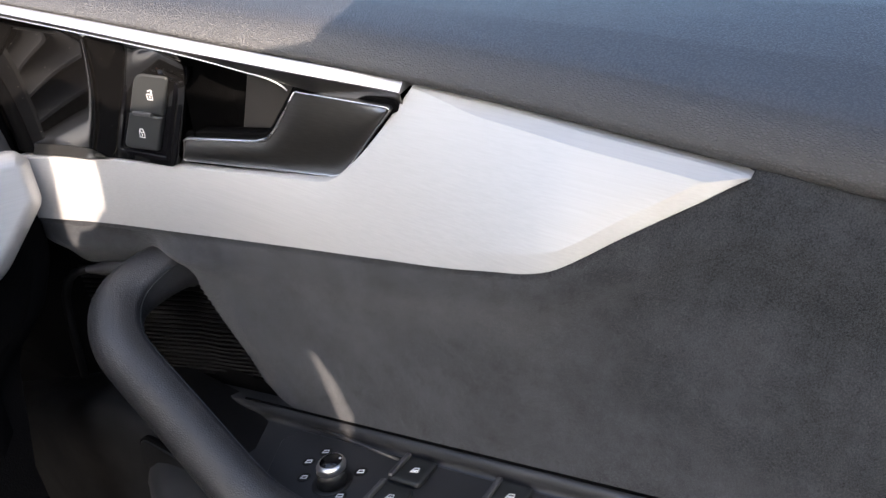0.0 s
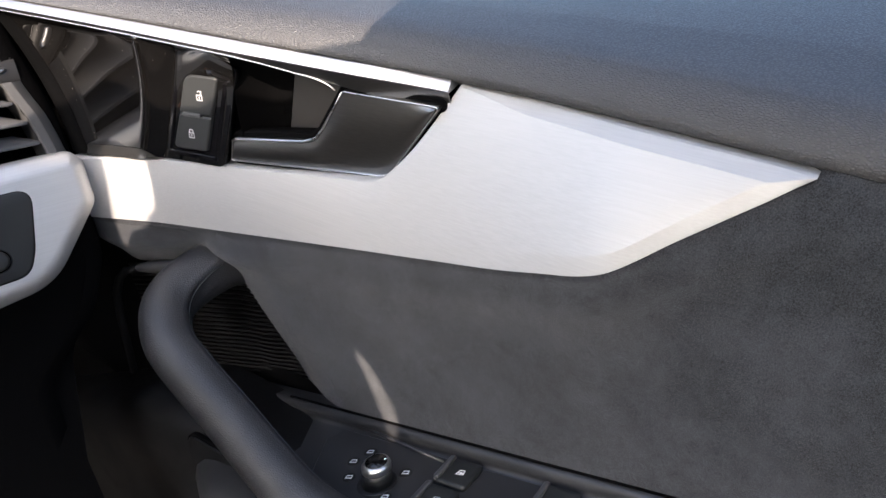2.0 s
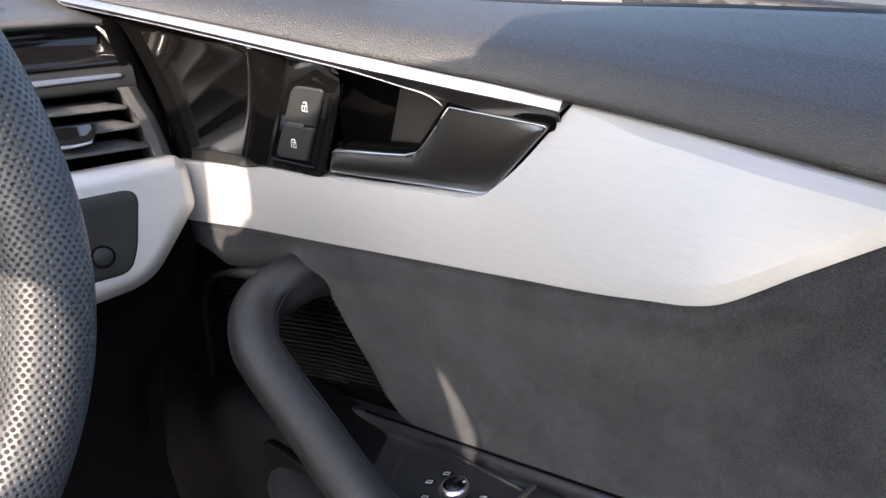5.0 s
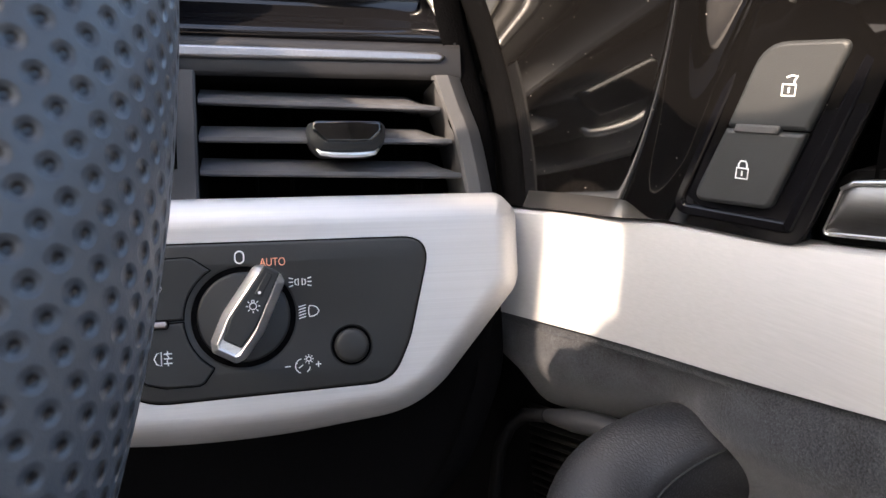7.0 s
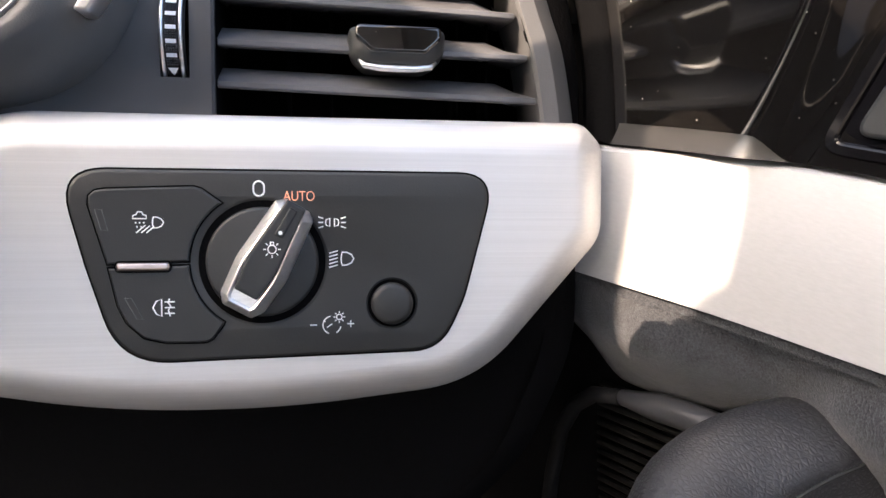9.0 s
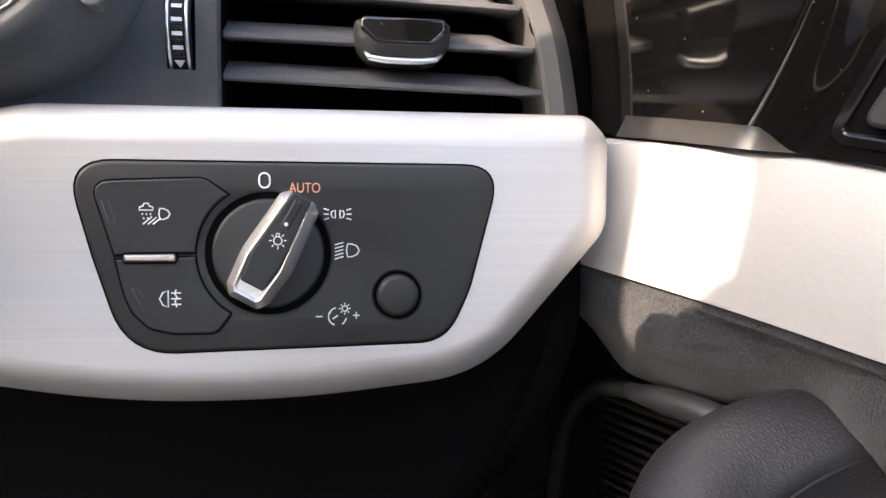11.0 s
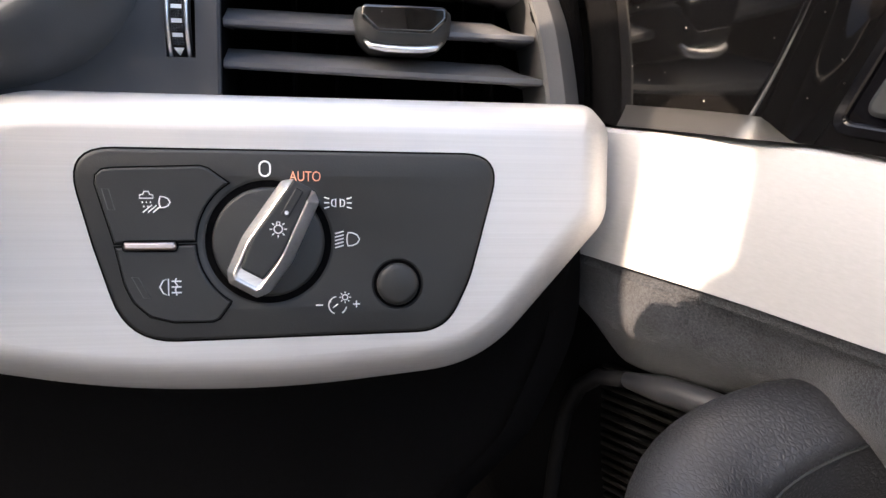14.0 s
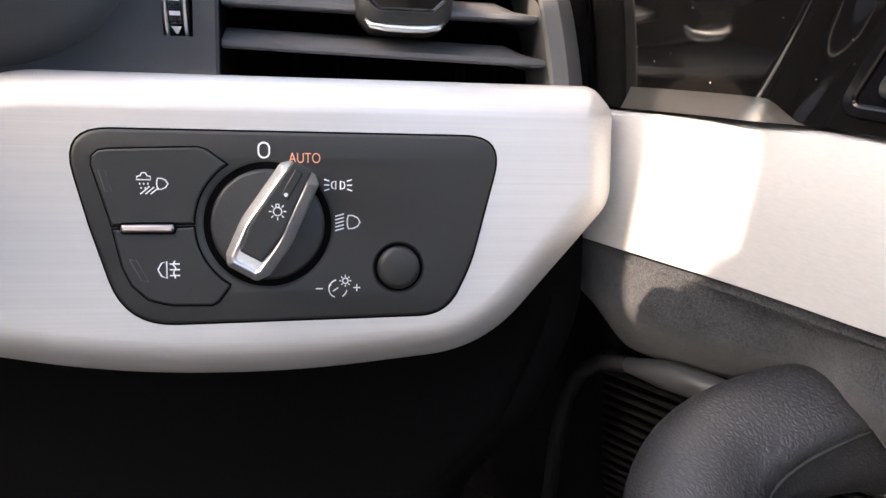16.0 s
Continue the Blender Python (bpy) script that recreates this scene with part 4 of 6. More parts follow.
part("pad_hood", grid_bm(hood), M_PAD, dashboard, "dark grey grained hood over the instruments")
pad = []
for u in span(-46, 92, 24):
    e = ease((u - 60) / 34)
    k = -24 - 10 * e
    pad.append([sw(u, 147.5 - 1 * e, -40), sw(u, 147.5 - 1 * e, k), sw(u, 149.5 - 2 * e, k + 2.0), sw(u, 153 - 4 * e, k + 0.5), sw(u, 157 - 5 * e, -34 - 8 * e), sw(u + 12 * e, 165 - 5 * e, -60), sw(u + 50 * e, 184 - 3 * e, -110), sw(u + 90 * e, 214, -200), sw(u + 110 * e, 255, -330)])
part("dash_pad", grid_bm(pad), M_PAD, dashboard, "dark grey grained dashboard pad")

# ---- side air vent ----
air_vent = thing("air_vent", tuple(sw(40, 46, -40)), "black side air vent with slats and a chrome-edged tab", "air vent")
# duct and inner fins are coloured near black for the shade inside
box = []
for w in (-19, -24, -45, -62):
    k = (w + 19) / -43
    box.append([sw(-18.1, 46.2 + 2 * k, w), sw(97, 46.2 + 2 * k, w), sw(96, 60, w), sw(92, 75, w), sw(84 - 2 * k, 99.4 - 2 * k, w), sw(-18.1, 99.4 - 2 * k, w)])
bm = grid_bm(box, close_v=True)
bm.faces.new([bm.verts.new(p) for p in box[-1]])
part("vent_duct", bm, M_DARK, air_vent, "duct coloured black for its inner shade")
fr_in = [(83.0, 101.5), (87.4, 88), (91.6, 76.0), (95.0, 58.3), (97.0, 44)]
rows = []
for i, t in enumerate(span(0, 4, 20)):
    a = curve_at([(k, *p) for k, p in enumerate(fr_in)], t)
    rows.append([sw(a[0] - 1.2, a[1], -45), sw(a[0], a[1], -19.5), sw(a[0] + 1.0, a[1], -18), sw(a[0] + 6.4, a[1], -17.2), sw(a[0] + 7.4, a[1], -17.6), sw(a[0] + 13.2, a[1], -22.0), sw(a[0] + 14.4, a[1], -25), sw(a[0] + 14.8, a[1], -40)])
sharp_by_angle(part("vent_frame", grid_bm(rows), M_GREY, air_vent, "grey curved vent frame"), 18)
for v0, drop, u1 in ((90.3, 2.4, 86.5), (74.4, 1.2, 91.5), (60.4, 2.6, 95.5)):
    prof = [(v0 - 1.6, -27), (v0 - 2.4, -22.2), (v0 - 2.2, -20.8), (v0 - 1.7, -20.2), (v0 - 0.2, -20.2), (v0 + 0.2, -20.6), (v0 + 6.3, -31.0), (v0 + 6.9, -34), (v0 + 6.3, -48), (v0 + 3.0, -48)]
    rows = [[sw(u, v - drop * (u + 18) / 110, w) for v, w in prof] for u in (-18.0, -17.6, u1 - 14, u1 - 6, u1)]
    rows[0] = [sw(-18.0, v0 + (v - v0) * 0.85, w - 0.6) for v, w in prof]
    rows[3] = [sw(u1 - 6 + 4 * (v < v0 + 1), v0 - drop + (v - v0) * (0.98 if v < v0 + 1 else 0.55), w) for v, w in prof]
    rows[4] = [sw(u1, v0 - drop + (v - v0) * (0.8 if v < v0 + 1 else 0.15), w - 1.0) for v, w in prof]
    bm = grid_bm(rows, close_v=True)
    sharp_by_angle(part("slat", bm, M_SLAT, air_vent, "dark grey vent slat"), 28)
for u in (4, 20, 68, 80):
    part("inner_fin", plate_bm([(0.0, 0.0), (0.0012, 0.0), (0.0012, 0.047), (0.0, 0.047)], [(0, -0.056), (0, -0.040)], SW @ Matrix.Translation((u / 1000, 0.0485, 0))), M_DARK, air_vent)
TB = SW @ Matrix.Translation((0.0432, 0.0743, -0.020)) @ Matrix.Diagonal((1.05, 1.0, 1.0, 1.0))
tab_out = round_poly([(-0.0165, 0.0056, 0.003), (0.0165, 0.0056, 0.003), (0.0158, -0.0040, 0.006), (0.0110, -0.0089, 0.006), (-0.0110, -0.0089, 0.006), (-0.0158, -0.0040, 0.006)], 6)
tab = part("vent_tab", plate_bm(tab_out, [(0.001, -0.014), (0.0, -0.004), (0.0003, 0.0035), (0.0016, 0.0062), (0.0042, 0.0078), (0.0060, 0.0080)], TB), M_SOFT, air_vent, "dark sliding tab with a chrome lower edge")
edge = [TB @ Vector((x, y, h)) for x, y, h in [(-0.0128, -0.0060, 0.0045), (-0.0110, -0.0080, 0.0052), (-0.006, -0.0088, 0.0058), (0.0, -0.0090, 0.0060), (0.006, -0.0088, 0.0058), (0.0110, -0.0080, 0.0052), (0.0128, -0.0060, 0.0045)]]
face_out = round_poly([(-0.0140, 0.0052, 0.002), (0.0140, 0.0052, 0.002), (0.0140, 0.0008, 0.003), (0.0090, -0.0040, 0.003), (-0.0090, -0.0040, 0.003), (-0.0140, 0.0008, 0.003)], 5)
part("tab_face", plate_bm(face_out, [(0, 0.0050), (0, 0.0083), (0.0006, 0.0087), (0.0012, 0.0088)], TB), M_GLOSS, tab, "gloss black finger face")
part("tab_edge", tube_bm(edge, [0.0006, 0.0011, 0.0013, 0.0013, 0.0013, 0.0011, 0.0006], 8), M_CHROME, tab, "chrome edge")
# ribbed thumb wheel in its slot
TC, TR = (75.5, -34.0), 21.5
rows = []
prof = [(-35.2, -2.2), (-34.6, -0.3), (-33.9, 0.2), (-33.3, -0.6), (-29.3, -0.6), (-28.7, 0.2), (-28.0, -0.3), (-27.2, -2.2)]
for i in range(41):
    a = radians(-62 + 124 * i / 40)
    rows.append([sw(u, TC[0] + (TR + d) * math.sin(a), TC[1] + (TR + d) * math.cos(a)) for u, d in prof])
wheel_part = part("thumb_wheel", grid_bm(rows), M_BLACK, air_vent, "ribbed black thumb wheel with white marks and chrome rims")
for u in (-34.3, -28.3):
    part("wheel_rim", tube_bm([sw(u, TC[0] + TR * math.sin(radians(-60 + 6 * i)), TC[1] + TR * math.cos(radians(-60 + 6 * i))) for i in range(21)], 0.00065, 8), M_CHROME, wheel_part, "chrome rim")
def wheel_at(u, a, out=0.1):
    return sw(u, TC[0] + (TR + out) * math.sin(radians(a)), TC[1] + (TR + out) * math.cos(radians(a)))


for a in (36.8, 24.8, 12.8, 0.8, -11.2, -23.2):
    bm = bmesh.new()
    quad(bm, [wheel_at(u, a + q) for u, q in ((-33.0, -1.8), (-29.6, -1.8), (-29.6, 1.8), (-33.0, 1.8))])
    part("wheel_mark", bm, M_WHITE, wheel_part)
    bm = bmesh.new()
    for j in range(3):
        for q in range(5):
            c0 = wheel_at(-32.9 + 0.8 * q, a - 3.8 - 2.2 * j, 0.0)
            bmesh.ops.create_cone(bm, segments=4, radius1=0.00052, radius2=0.0001, depth=0.0008, cap_ends=True, matrix=Matrix.Translation(c0) @ SW.to_3x3().to_4x4() @ Matrix.Rotation(radians(-a), 4, "X") @ Matrix.Rotation(radians(45), 4, "Z"))
    part("wheel_knurl", bm, M_SLAT, wheel_part, smooth=False)
bm = bmesh.new()
quad(bm, [wheel_at(u, a, 0.12) for u, a in ((-33.0, -34.4), (-29.6, -34.4), (-31.1, -41.5), (-31.5, -41.5))])
part("wheel_arrow", bm, M_WHITE, wheel_part)

# ---- light switch ----
light_switch = thing("light_switch", tuple(P0), "black headlight switch panel with rotary knob, keys and white symbols", "light switch")
bez_out = round_poly([(-0.0622, 0.0288, 0.011), (0.0746, 0.0288, 0.010), (0.0640, -0.0130, 0.05), (0.0560, -0.0300, 0.026), (-0.0452, -0.0318, 0.020), (-0.0546, -0.0010, 0.05)], 8)
part("surround_gap", plate_bm(inset(bez_out, -0.0006), [(0, -0.002), (0, 0.00012)], SW), M_DARK, light_switch)
KC = (-0.0016, -0.0002)
bezel = part("switch_face", holed_plate_bm(bez_out, [(0, -0.006), (0, 0.0002), (0.0005, 0.0007), (0.0012, 0.0009)], [(*KC, 0.0208, 0.0187), (0.0399, -0.0142, 0.0086, 0.0072)], SW, -0.0012), M_SOFT, light_switch, "satin black switch face")
sharp_by_angle(bezel, 30)
# keys left of the knob, each with a dark joint round it
KC = (-0.0016, -0.0002)


def around_knob(a0, a1, r=0.0224, n=10):
    return [(KC[0] + r * math.cos(radians(lerp(a0, a1, i / n))), KC[1] + r * math.sin(radians(lerp(a0, a1, i / n)))) for i in range(n + 1)]


rain_key = [(-0.0482, -0.0006)] + [(-0.0535, 0.0180), (-0.0532, 0.0206), (-0.0514, 0.0223), (-0.0485, 0.0228)] + [(-0.0225, 0.0238), (-0.0200, 0.0231)] + around_knob(123, 179)
fog_key = around_knob(182, 238) + [(-0.0138, -0.0202), (-0.0170, -0.0246), (-0.0190, -0.0256), (-0.0310, -0.0256), (-0.0380, -0.0238), (-0.0430, -0.0190), (-0.0455, -0.0135), (-0.0480, -0.0018)]
for out, text in ((rain_key, "all-weather light key"), (fog_key, "rear fog light key")):
    part("key_joint", plate_bm(inset(out, -0.0004), [(0, 0.0), (0, 0.00112)], SW), M_DARK, light_switch)
    k = part("switch_key", plate_bm(out, [(0, 0.0), (0.0001, 0.0013), (0.0003, 0.0017), (0.0007, 0.0019)], SW), M_SOFT, light_switch, "satin black " + text)
    sharp_by_angle(k, 30)
cm = round_poly([(-0.0450, -0.0001, 0.0006), (-0.0300, 0.0000, 0.0006), (-0.0296, -0.0014, 0.0006), (-0.0300, -0.0026, 0.0006), (-0.0450, -0.0026, 0.0006), (-0.0454, -0.0014, 0.0006)], 3)
part("bar_joint", plate_bm(inset(cm, -0.0006), [(0, 0.001), (0, 0.00205)], SW), M_DARK, light_switch)
part("chrome_bar", plate_bm(cm, [(0, 0.001), (0, 0.0026), (0.0005, 0.0032), (0.0009, 0.0033)], SW), M_BAR, light_switch, "small satin chrome bar between the keys")
for out in ([(-0.0513, 0.0165), (-0.0493, 0.0163), (-0.0476, 0.0098), (-0.0496, 0.0100)], [(-0.0432, -0.0110), (-0.0412, -0.0112), (-0.0378, -0.0178), (-0.0398, -0.0176)]):
    part("indicator_window", stroke_bm([out + out[:1]], 0.00030, SW @ Matrix.Translation((0, 0, 0.0019)), 0.00006), M_GREY, light_switch)
# rotary knob
KM = SW @ Matrix.Translation((KC[0], KC[1], 0))
knob = part("rotary_knob", cyl_bm(KM, [(0.0180, -0.005), (0.0178, -0.0002), (0.0172, 0.0012), (0.0164, 0.0015), (0.004, 0.0012)], 72), M_SOFT, light_switch, "round knob with a chrome-framed grip")
GA = math.atan2(-0.0345, -0.0195) + math.pi
gx = Vector((math.cos(GA), math.sin(GA)))
gy = Vector((-gx.y, gx.x))
GM = KM @ Matrix(((gx.x, gy.x, 0, 0.0015), (gx.y, gy.y, 0, 0.0012), (0, 0, 1, 0), (0, 0, 0, 1)))
grip_out = round_poly([(-0.0186, 0.0050, 0.0022), (-0.0186, -0.0050, 0.0022), (-0.0155, -0.0074, 0.003), (-0.0040, -0.0086, 0.02), (0.0172, -0.0066, 0.0022), (0.0192, -0.0042, 0.0012), (0.0192, 0.0042, 0.0012), (0.0172, 0.0066, 0.0022), (-0.0040, 0.0086, 0.02), (-0.0155, 0.0074, 0.003)], 5)
grip = part("knob_grip", plate_bm(grip_out, [(-0.0003, 0.0006), (0.0002, 0.0064), (0.0006, 0.0076), (0.0026, 0.0112), (0.0030, 0.0115), (0.0034, 0.0112), (0.0038, 0.0100)], GM), M_SATIN, knob, "bright satin chrome grip frame")
sharp_by_angle(grip, 24)
in_out = round_poly([(-0.0118, 0.0038, 0.0008), (-0.0118, -0.0038, 0.0008), (-0.0020, -0.0052, 0.02), (0.0198, -0.0032, 0.0008), (0.0198, 0.0032, 0.0008), (-0.0020, 0.0052, 0.02)], 4)
part("grip_inlay", plate_bm(in_out, [(0, 0.0085), (0, 0.0113), (0.0003, 0.0116), (0.0010, 0.0117)], GM), M_SOFT, knob, "satin black grip inlay")
part("grip_groove", plate_bm(round_poly([(0.0085, -0.0013, 0.0005), (0.0180, -0.0013, 0.0005), (0.0180, 0.0013, 0.0005), (0.0085, 0.0013, 0.0005)], 3), [(0, 0.0112), (0, 0.01185), (0.0005, 0.01180)], GM), M_SOFT, knob)
part("grip_dot", cyl_bm(GM @ Matrix.Translation((0.0098, 0, 0.0117)), [(0.00065, 0), (0.0006, 0.00015)], 14), M_WHITE, knob)
TOPM = KM @ Matrix.Translation((0.0038, 0.0047, 0.01175))
rays = [[(math.cos(radians(a)) * 1.75, math.sin(radians(a)) * 1.75), (math.cos(radians(a)) * 2.6, math.sin(radians(a)) * 2.6)] for a in range(0, 360, 45) if a != 90]
part("bulb_symbol", stroke_bm(mm(rays + [arc(0, 0, 1.25, 1.25, 0, 360, 18), [(-0.45, 1.3), (-0.45, 2.2), (0.45, 2.2), (0.45, 1.3)]]), 0.00034, TOPM), M_WHITE, knob)
# dimmer button
BM_ = SW @ Matrix.Translation((0.0399, -0.0142, 0))
part("dimmer_button", cyl_bm(BM_, [(0.0070, -0.004), (0.0069, 0.0016), (0.0064, 0.0025), (0.0050, 0.0029), (0.0, 0.0030)], 48, cap=False), M_SOFT, light_switch, "round black push button")
# printed symbols
FACE = SW @ Matrix.Translation((0, 0, 0.00092))
KEYF = SW @ Matrix.Translation((0, 0, 0.00192))
part("off_mark", stroke_bm(mm([[(x - 2.6, y + 23.2) for x, y in arc(0, 0.7, 1.65, 1.65, 0, 180, 12) + arc(0, -0.7, 1.65, 1.65, 180, 360, 12)]]), 0.00055, FACE, closed=True), M_WHITE, light_switch)
letters("auto_lettering", "AUTO", 0.0046, FACE @ Matrix.Translation((0.0100, 0.0208, 0.0001)) @ Matrix.Diagonal((0.78, 1.0, 1.0, 1.0)), M_AMBER, light_switch, "orange AUTO lettering")
pk = []
for s in (-1, 1):
    pk.append([(20.4 + s * x, 12.5 + y) for x, y in [(0.75, 1.3), (1.9, 0.9), (2.1, 0.0), (1.9, -0.9), (0.75, -1.3), (0.75, 1.3)]])
    for dy, sl in ((1.6, 0.5), (0, 0), (-1.6, -0.5)):
        pk.append([(20.4 + s * 2.8, 12.5 + dy * 0.8), (20.4 + s * 4.4, 12.5 + dy * 0.8 + sl)])
part("side_light_symbol", stroke_bm(mm(pk), 0.0004, FACE), M_WHITE, light_switch)
lamp = lambda cx, cy, k: [(cx + k * x, cy + k * y) for x, y in [(-0.6, 2.2), (0.9, 2.1), (2.4, 1.4), (3.2, 0.0), (2.4, -1.4), (0.9, -2.1), (-0.6, -2.2), (-0.9, -1.0), (-1.0, 0), (-0.9, 1.0), (-0.6, 2.2)]]
lb = [lamp(24.2, 0.7, 0.98)] + [[(19.4, -1.9 + 1.15 * i - 0.2), (22.2, -1.3 + 1.15 * i)] for i in range(5)]
part("low_beam_symbol", stroke_bm(mm(lb), 0.00042, FACE), M_WHITE, light_switch)
dm = [arc(20.2, -21.0, 2.9, 2.9, 100, 250, 12), arc(20.2, -21.0, 2.9, 2.9, 300, 350, 6), [(18.6, -21.8), (20.3, -20.6)], [(17.4, -19.6), (18.1, -19.9)], [(13.2, -20.9), (15.4, -20.9)], [(25.2, -20.7), (27.4, -20.7)], [(26.3, -19.6), (26.3, -21.8)], arc(22.6, -18.4, 0.9, 0.9, 0, 360, 12)]
dm += [[(22.6 + 1.3 * math.cos(radians(a)), -18.4 + 1.3 * math.sin(radians(a))), (22.6 + 1.9 * math.cos(radians(a)), -18.4 + 1.9 * math.sin(radians(a)))] for a in range(0, 360, 45)]
part("dimmer_symbol", stroke_bm(mm(dm), 0.00036, FACE), M_WHITE, light_switch)
cloud = [(-40.4, 13.6), (-40.2, 14.6), (-39.3, 14.8), (-38.9, 15.7), (-37.7, 15.7), (-37.3, 14.8), (-36.4, 14.6), (-36.3, 13.6), (-40.4, 13.6)]
rn = [cloud, lamp(-33.8, 12.4, 0.78)] + [[(-39.6 + i * 1.2, 12.6), (-39.4 + i * 1.2, 12.1)] for i in range(3)] + [[(-39.2 + i * 1.2, 11.3), (-39.0 + i * 1.2, 10.8)] for i in range(2)] + [[(-39.4 + 1.5 * i, 9.2), (-36.6 + 1.3 * i, 11.6 - 0.2 * i)] for i in range(3)]
part("all_weather_symbol", stroke_bm(mm(rn), 0.00038, KEYF), M_WHITE, light_switch)
fg = [[(-32.3, -11.6), (-33.9, -12.2), (-34.9, -14.2), (-33.9, -16.2), (-32.3, -16.9), (-32.3, -11.6)], [(-29.9, -11.4), (-30.4, -12.6), (-29.6, -13.8), (-30.3, -15.0), (-29.8, -16.9)]] + [[(-31.4, y), (-28.4, y)] for y in (-12.4, -14.2, -16.0)]
part("rear_fog_symbol", stroke_bm(mm(fg), 0.00042, KEYF), M_WHITE, light_switch)

# ---- instrument binnacle ----
binnacle = thing("instrument_cluster", tuple(sw(-190, 45, 40)), "instrument cluster in a dark grey binnacle with a silver rim line", "instrument cluster")
bn = round_poly([(-0.350, 0.0470, 0.055), (-0.0400, 0.0470, 0.062), (-0.0370, 0.1960, 0.040), (-0.350, 0.1960, 0.04)], 10)
mouth = round_poly([(-0.340, 0.0660, 0.040), (-0.0690, 0.0660, 0.034), (-0.0430, 0.1920, 0.030), (-0.340, 0.1920, 0.03)], 10)
part("binnacle_shell", grid_bm([[sw(lerp(a[0], b[0], t) * 1000, lerp(a[1], b[1], t) * 1000, w) for a, b in zip(bn, mouth)] for t, w in ((-0.02, -18), (0.0, -14), (0.12, -7), (0.35, 1), (0.60, 5.5), (0.80, 7), (0.93, 6), (1.0, 3.5))], close_v=True), M_SHELL, binnacle, "dark grey binnacle")
part("binnacle_throat", grid_bm([[sw(lerp(a[0], b[0], t) * 1000, lerp(a[1], b[1], t) * 1000, w) for a, b in zip(bn, mouth)] for t, w in ((1.0, 3.4), (1.06, -4), (1.15, -25), (1.22, -50))], close_v=True), M_DARK, binnacle, "black throat")
rim = [sw(x * 1000, y * 1000, 4.5) for x, y in inset(mouth, 0.0006)]
part("silver_line", tube_bm(rim + rim[:2], 0.0007, 8), M_STRIP, binnacle, "thin silver line")
part("screen", plate_bm(mouth, [(0.004, -0.052), (0.004, -0.048)], SW), M_BLACK, binnacle, "dark switched-off screen")
part("trip_button", plate_bm(round_poly([(-0.0545, 0.0735, 0.001), (-0.0500, 0.0735, 0.0015), (-0.0430, 0.0840, 0.001), (-0.0470, 0.0860, 0.001)], 4), [(0, -0.006), (0, 0.0035), (0.0008, 0.0045)], SW @ Matrix.Translation((0.0, 0.001, 0.004))), M_CHROME, binnacle, "small chrome button")

# ---- steering wheel ----
WU, WV, WN = Vector((0.9992, -0.04, 0.0)), Vector((0.01576, 0.3937, 0.9191)), Vector((0.03675, 0.91837, -0.39402))
WC = Vector((0.372, 0.427, 0.941))
WM = Matrix(((WU.x, WV.x, -WN.x, WC.x), (WU.y, WV.y, -WN.y, WC.y), (WU.z, WV.z, -WN.z, WC.z), (0, 0, 0, 1)))
steering_wheel = thing("steering_wheel", tuple(WC), "sports steering wheel in perforated grey-black leather with grey stitching", "steering wheel")


def rim_at(a):
    """Radius of the rim's core: round, flattened below."""
    d = (math.degrees(a) + 90) % 360
    d = min(d, 360 - d)
    return 0.1892 - 0.022 * math.exp(-(d / 24.0) ** 2)


def rim_r(a):
    deg = math.degrees(a)
    return 0.0173 + 0.0030 * math.exp(-((deg - 25) / 16) ** 2) + 0.0010 * math.exp(-((deg + 20) / 16) ** 2)


bm = bmesh.new()
uvl = bm.loops.layers.uv.new("grip")
NA, NS = 240, 30
ringv = []
for i in range(NA):
    a = 2 * math.pi * i / NA
    R, r = rim_at(a), rim_r(a if a < math.pi else a - 2 * math.pi)
    row = []
    for j in range(NS):
        b = 2 * math.pi * j / NS
        row.append(bm.verts.new(WM @ Vector(((R + r * math.cos(b)) * math.cos(a), (R + r * math.cos(b)) * math.sin(a), 1.06 * r * math.sin(b)))))
    ringv.append(row)
NUV = round(2 * math.pi * 0.19 / 0.0044) * 0.0044
NVV = round(2 * math.pi * 0.0175 / 0.0035) * 0.0035
for i in range(NA):
    for j in range(NS):
        f = bm.faces.new((ringv[i][j], ringv[(i + 1) % NA][j], ringv[(i + 1) % NA][(j + 1) % NS], ringv[i][(j + 1) % NS]))
        for lp, (p, q) in zip(f.loops, ((i, j), (i + 1, j), (i + 1, j + 1), (i, j + 1))):
            lp[uvl].uv = (p / NA * NUV, q / NS * NVV)
part("rim", bm, M_GRIP, steering_wheel, "perforated leather rim")
# zigzag stitching along the inner side
rng_t = random.Random(9)
bm = bmesh.new()
for k in range(300):
    a0, a1 = 2 * math.pi * k / 300, 2 * math.pi * (k + 1) / 300
    if abs(math.cos(a0)) > 0.93 and -0.26 < math.sin(a0) < 0.225:
        continue
    for s in (1, -1):
        a0, a1 = a0 + rng_t.uniform(-0.0016, 0.0016), a1 + rng_t.uniform(-0.0016, 0.0016)
        R0 = rim_at(a0)
        r0 = rim_r(a0 if a0 < math.pi else a0 - 2 * math.pi) + 0.0002
        b0, b1 = math.pi - 0.15 * s - 0.10, math.pi + 0.15 * s - 0.10
        p = WM @ Vector(((R0 + r0 * math.cos(b0)) * math.cos(a0), (R0 + r0 * math.cos(b0)) * math.sin(a0), 1.06 * r0 * math.sin(b0)))
        q = WM @ Vector(((R0 + r0 * math.cos(b1)) * math.cos(a1), (R0 + r0 * math.cos(b1)) * math.sin(a1), 1.06 * r0 * math.sin(b1)))
        tube_bm([p, q], 0.0003, 5, bm=bm, cap=False)
tagged(part("stitching", bm, M_THREAD, steering_wheel, "pale grey zigzag thread"), kind="stuff")


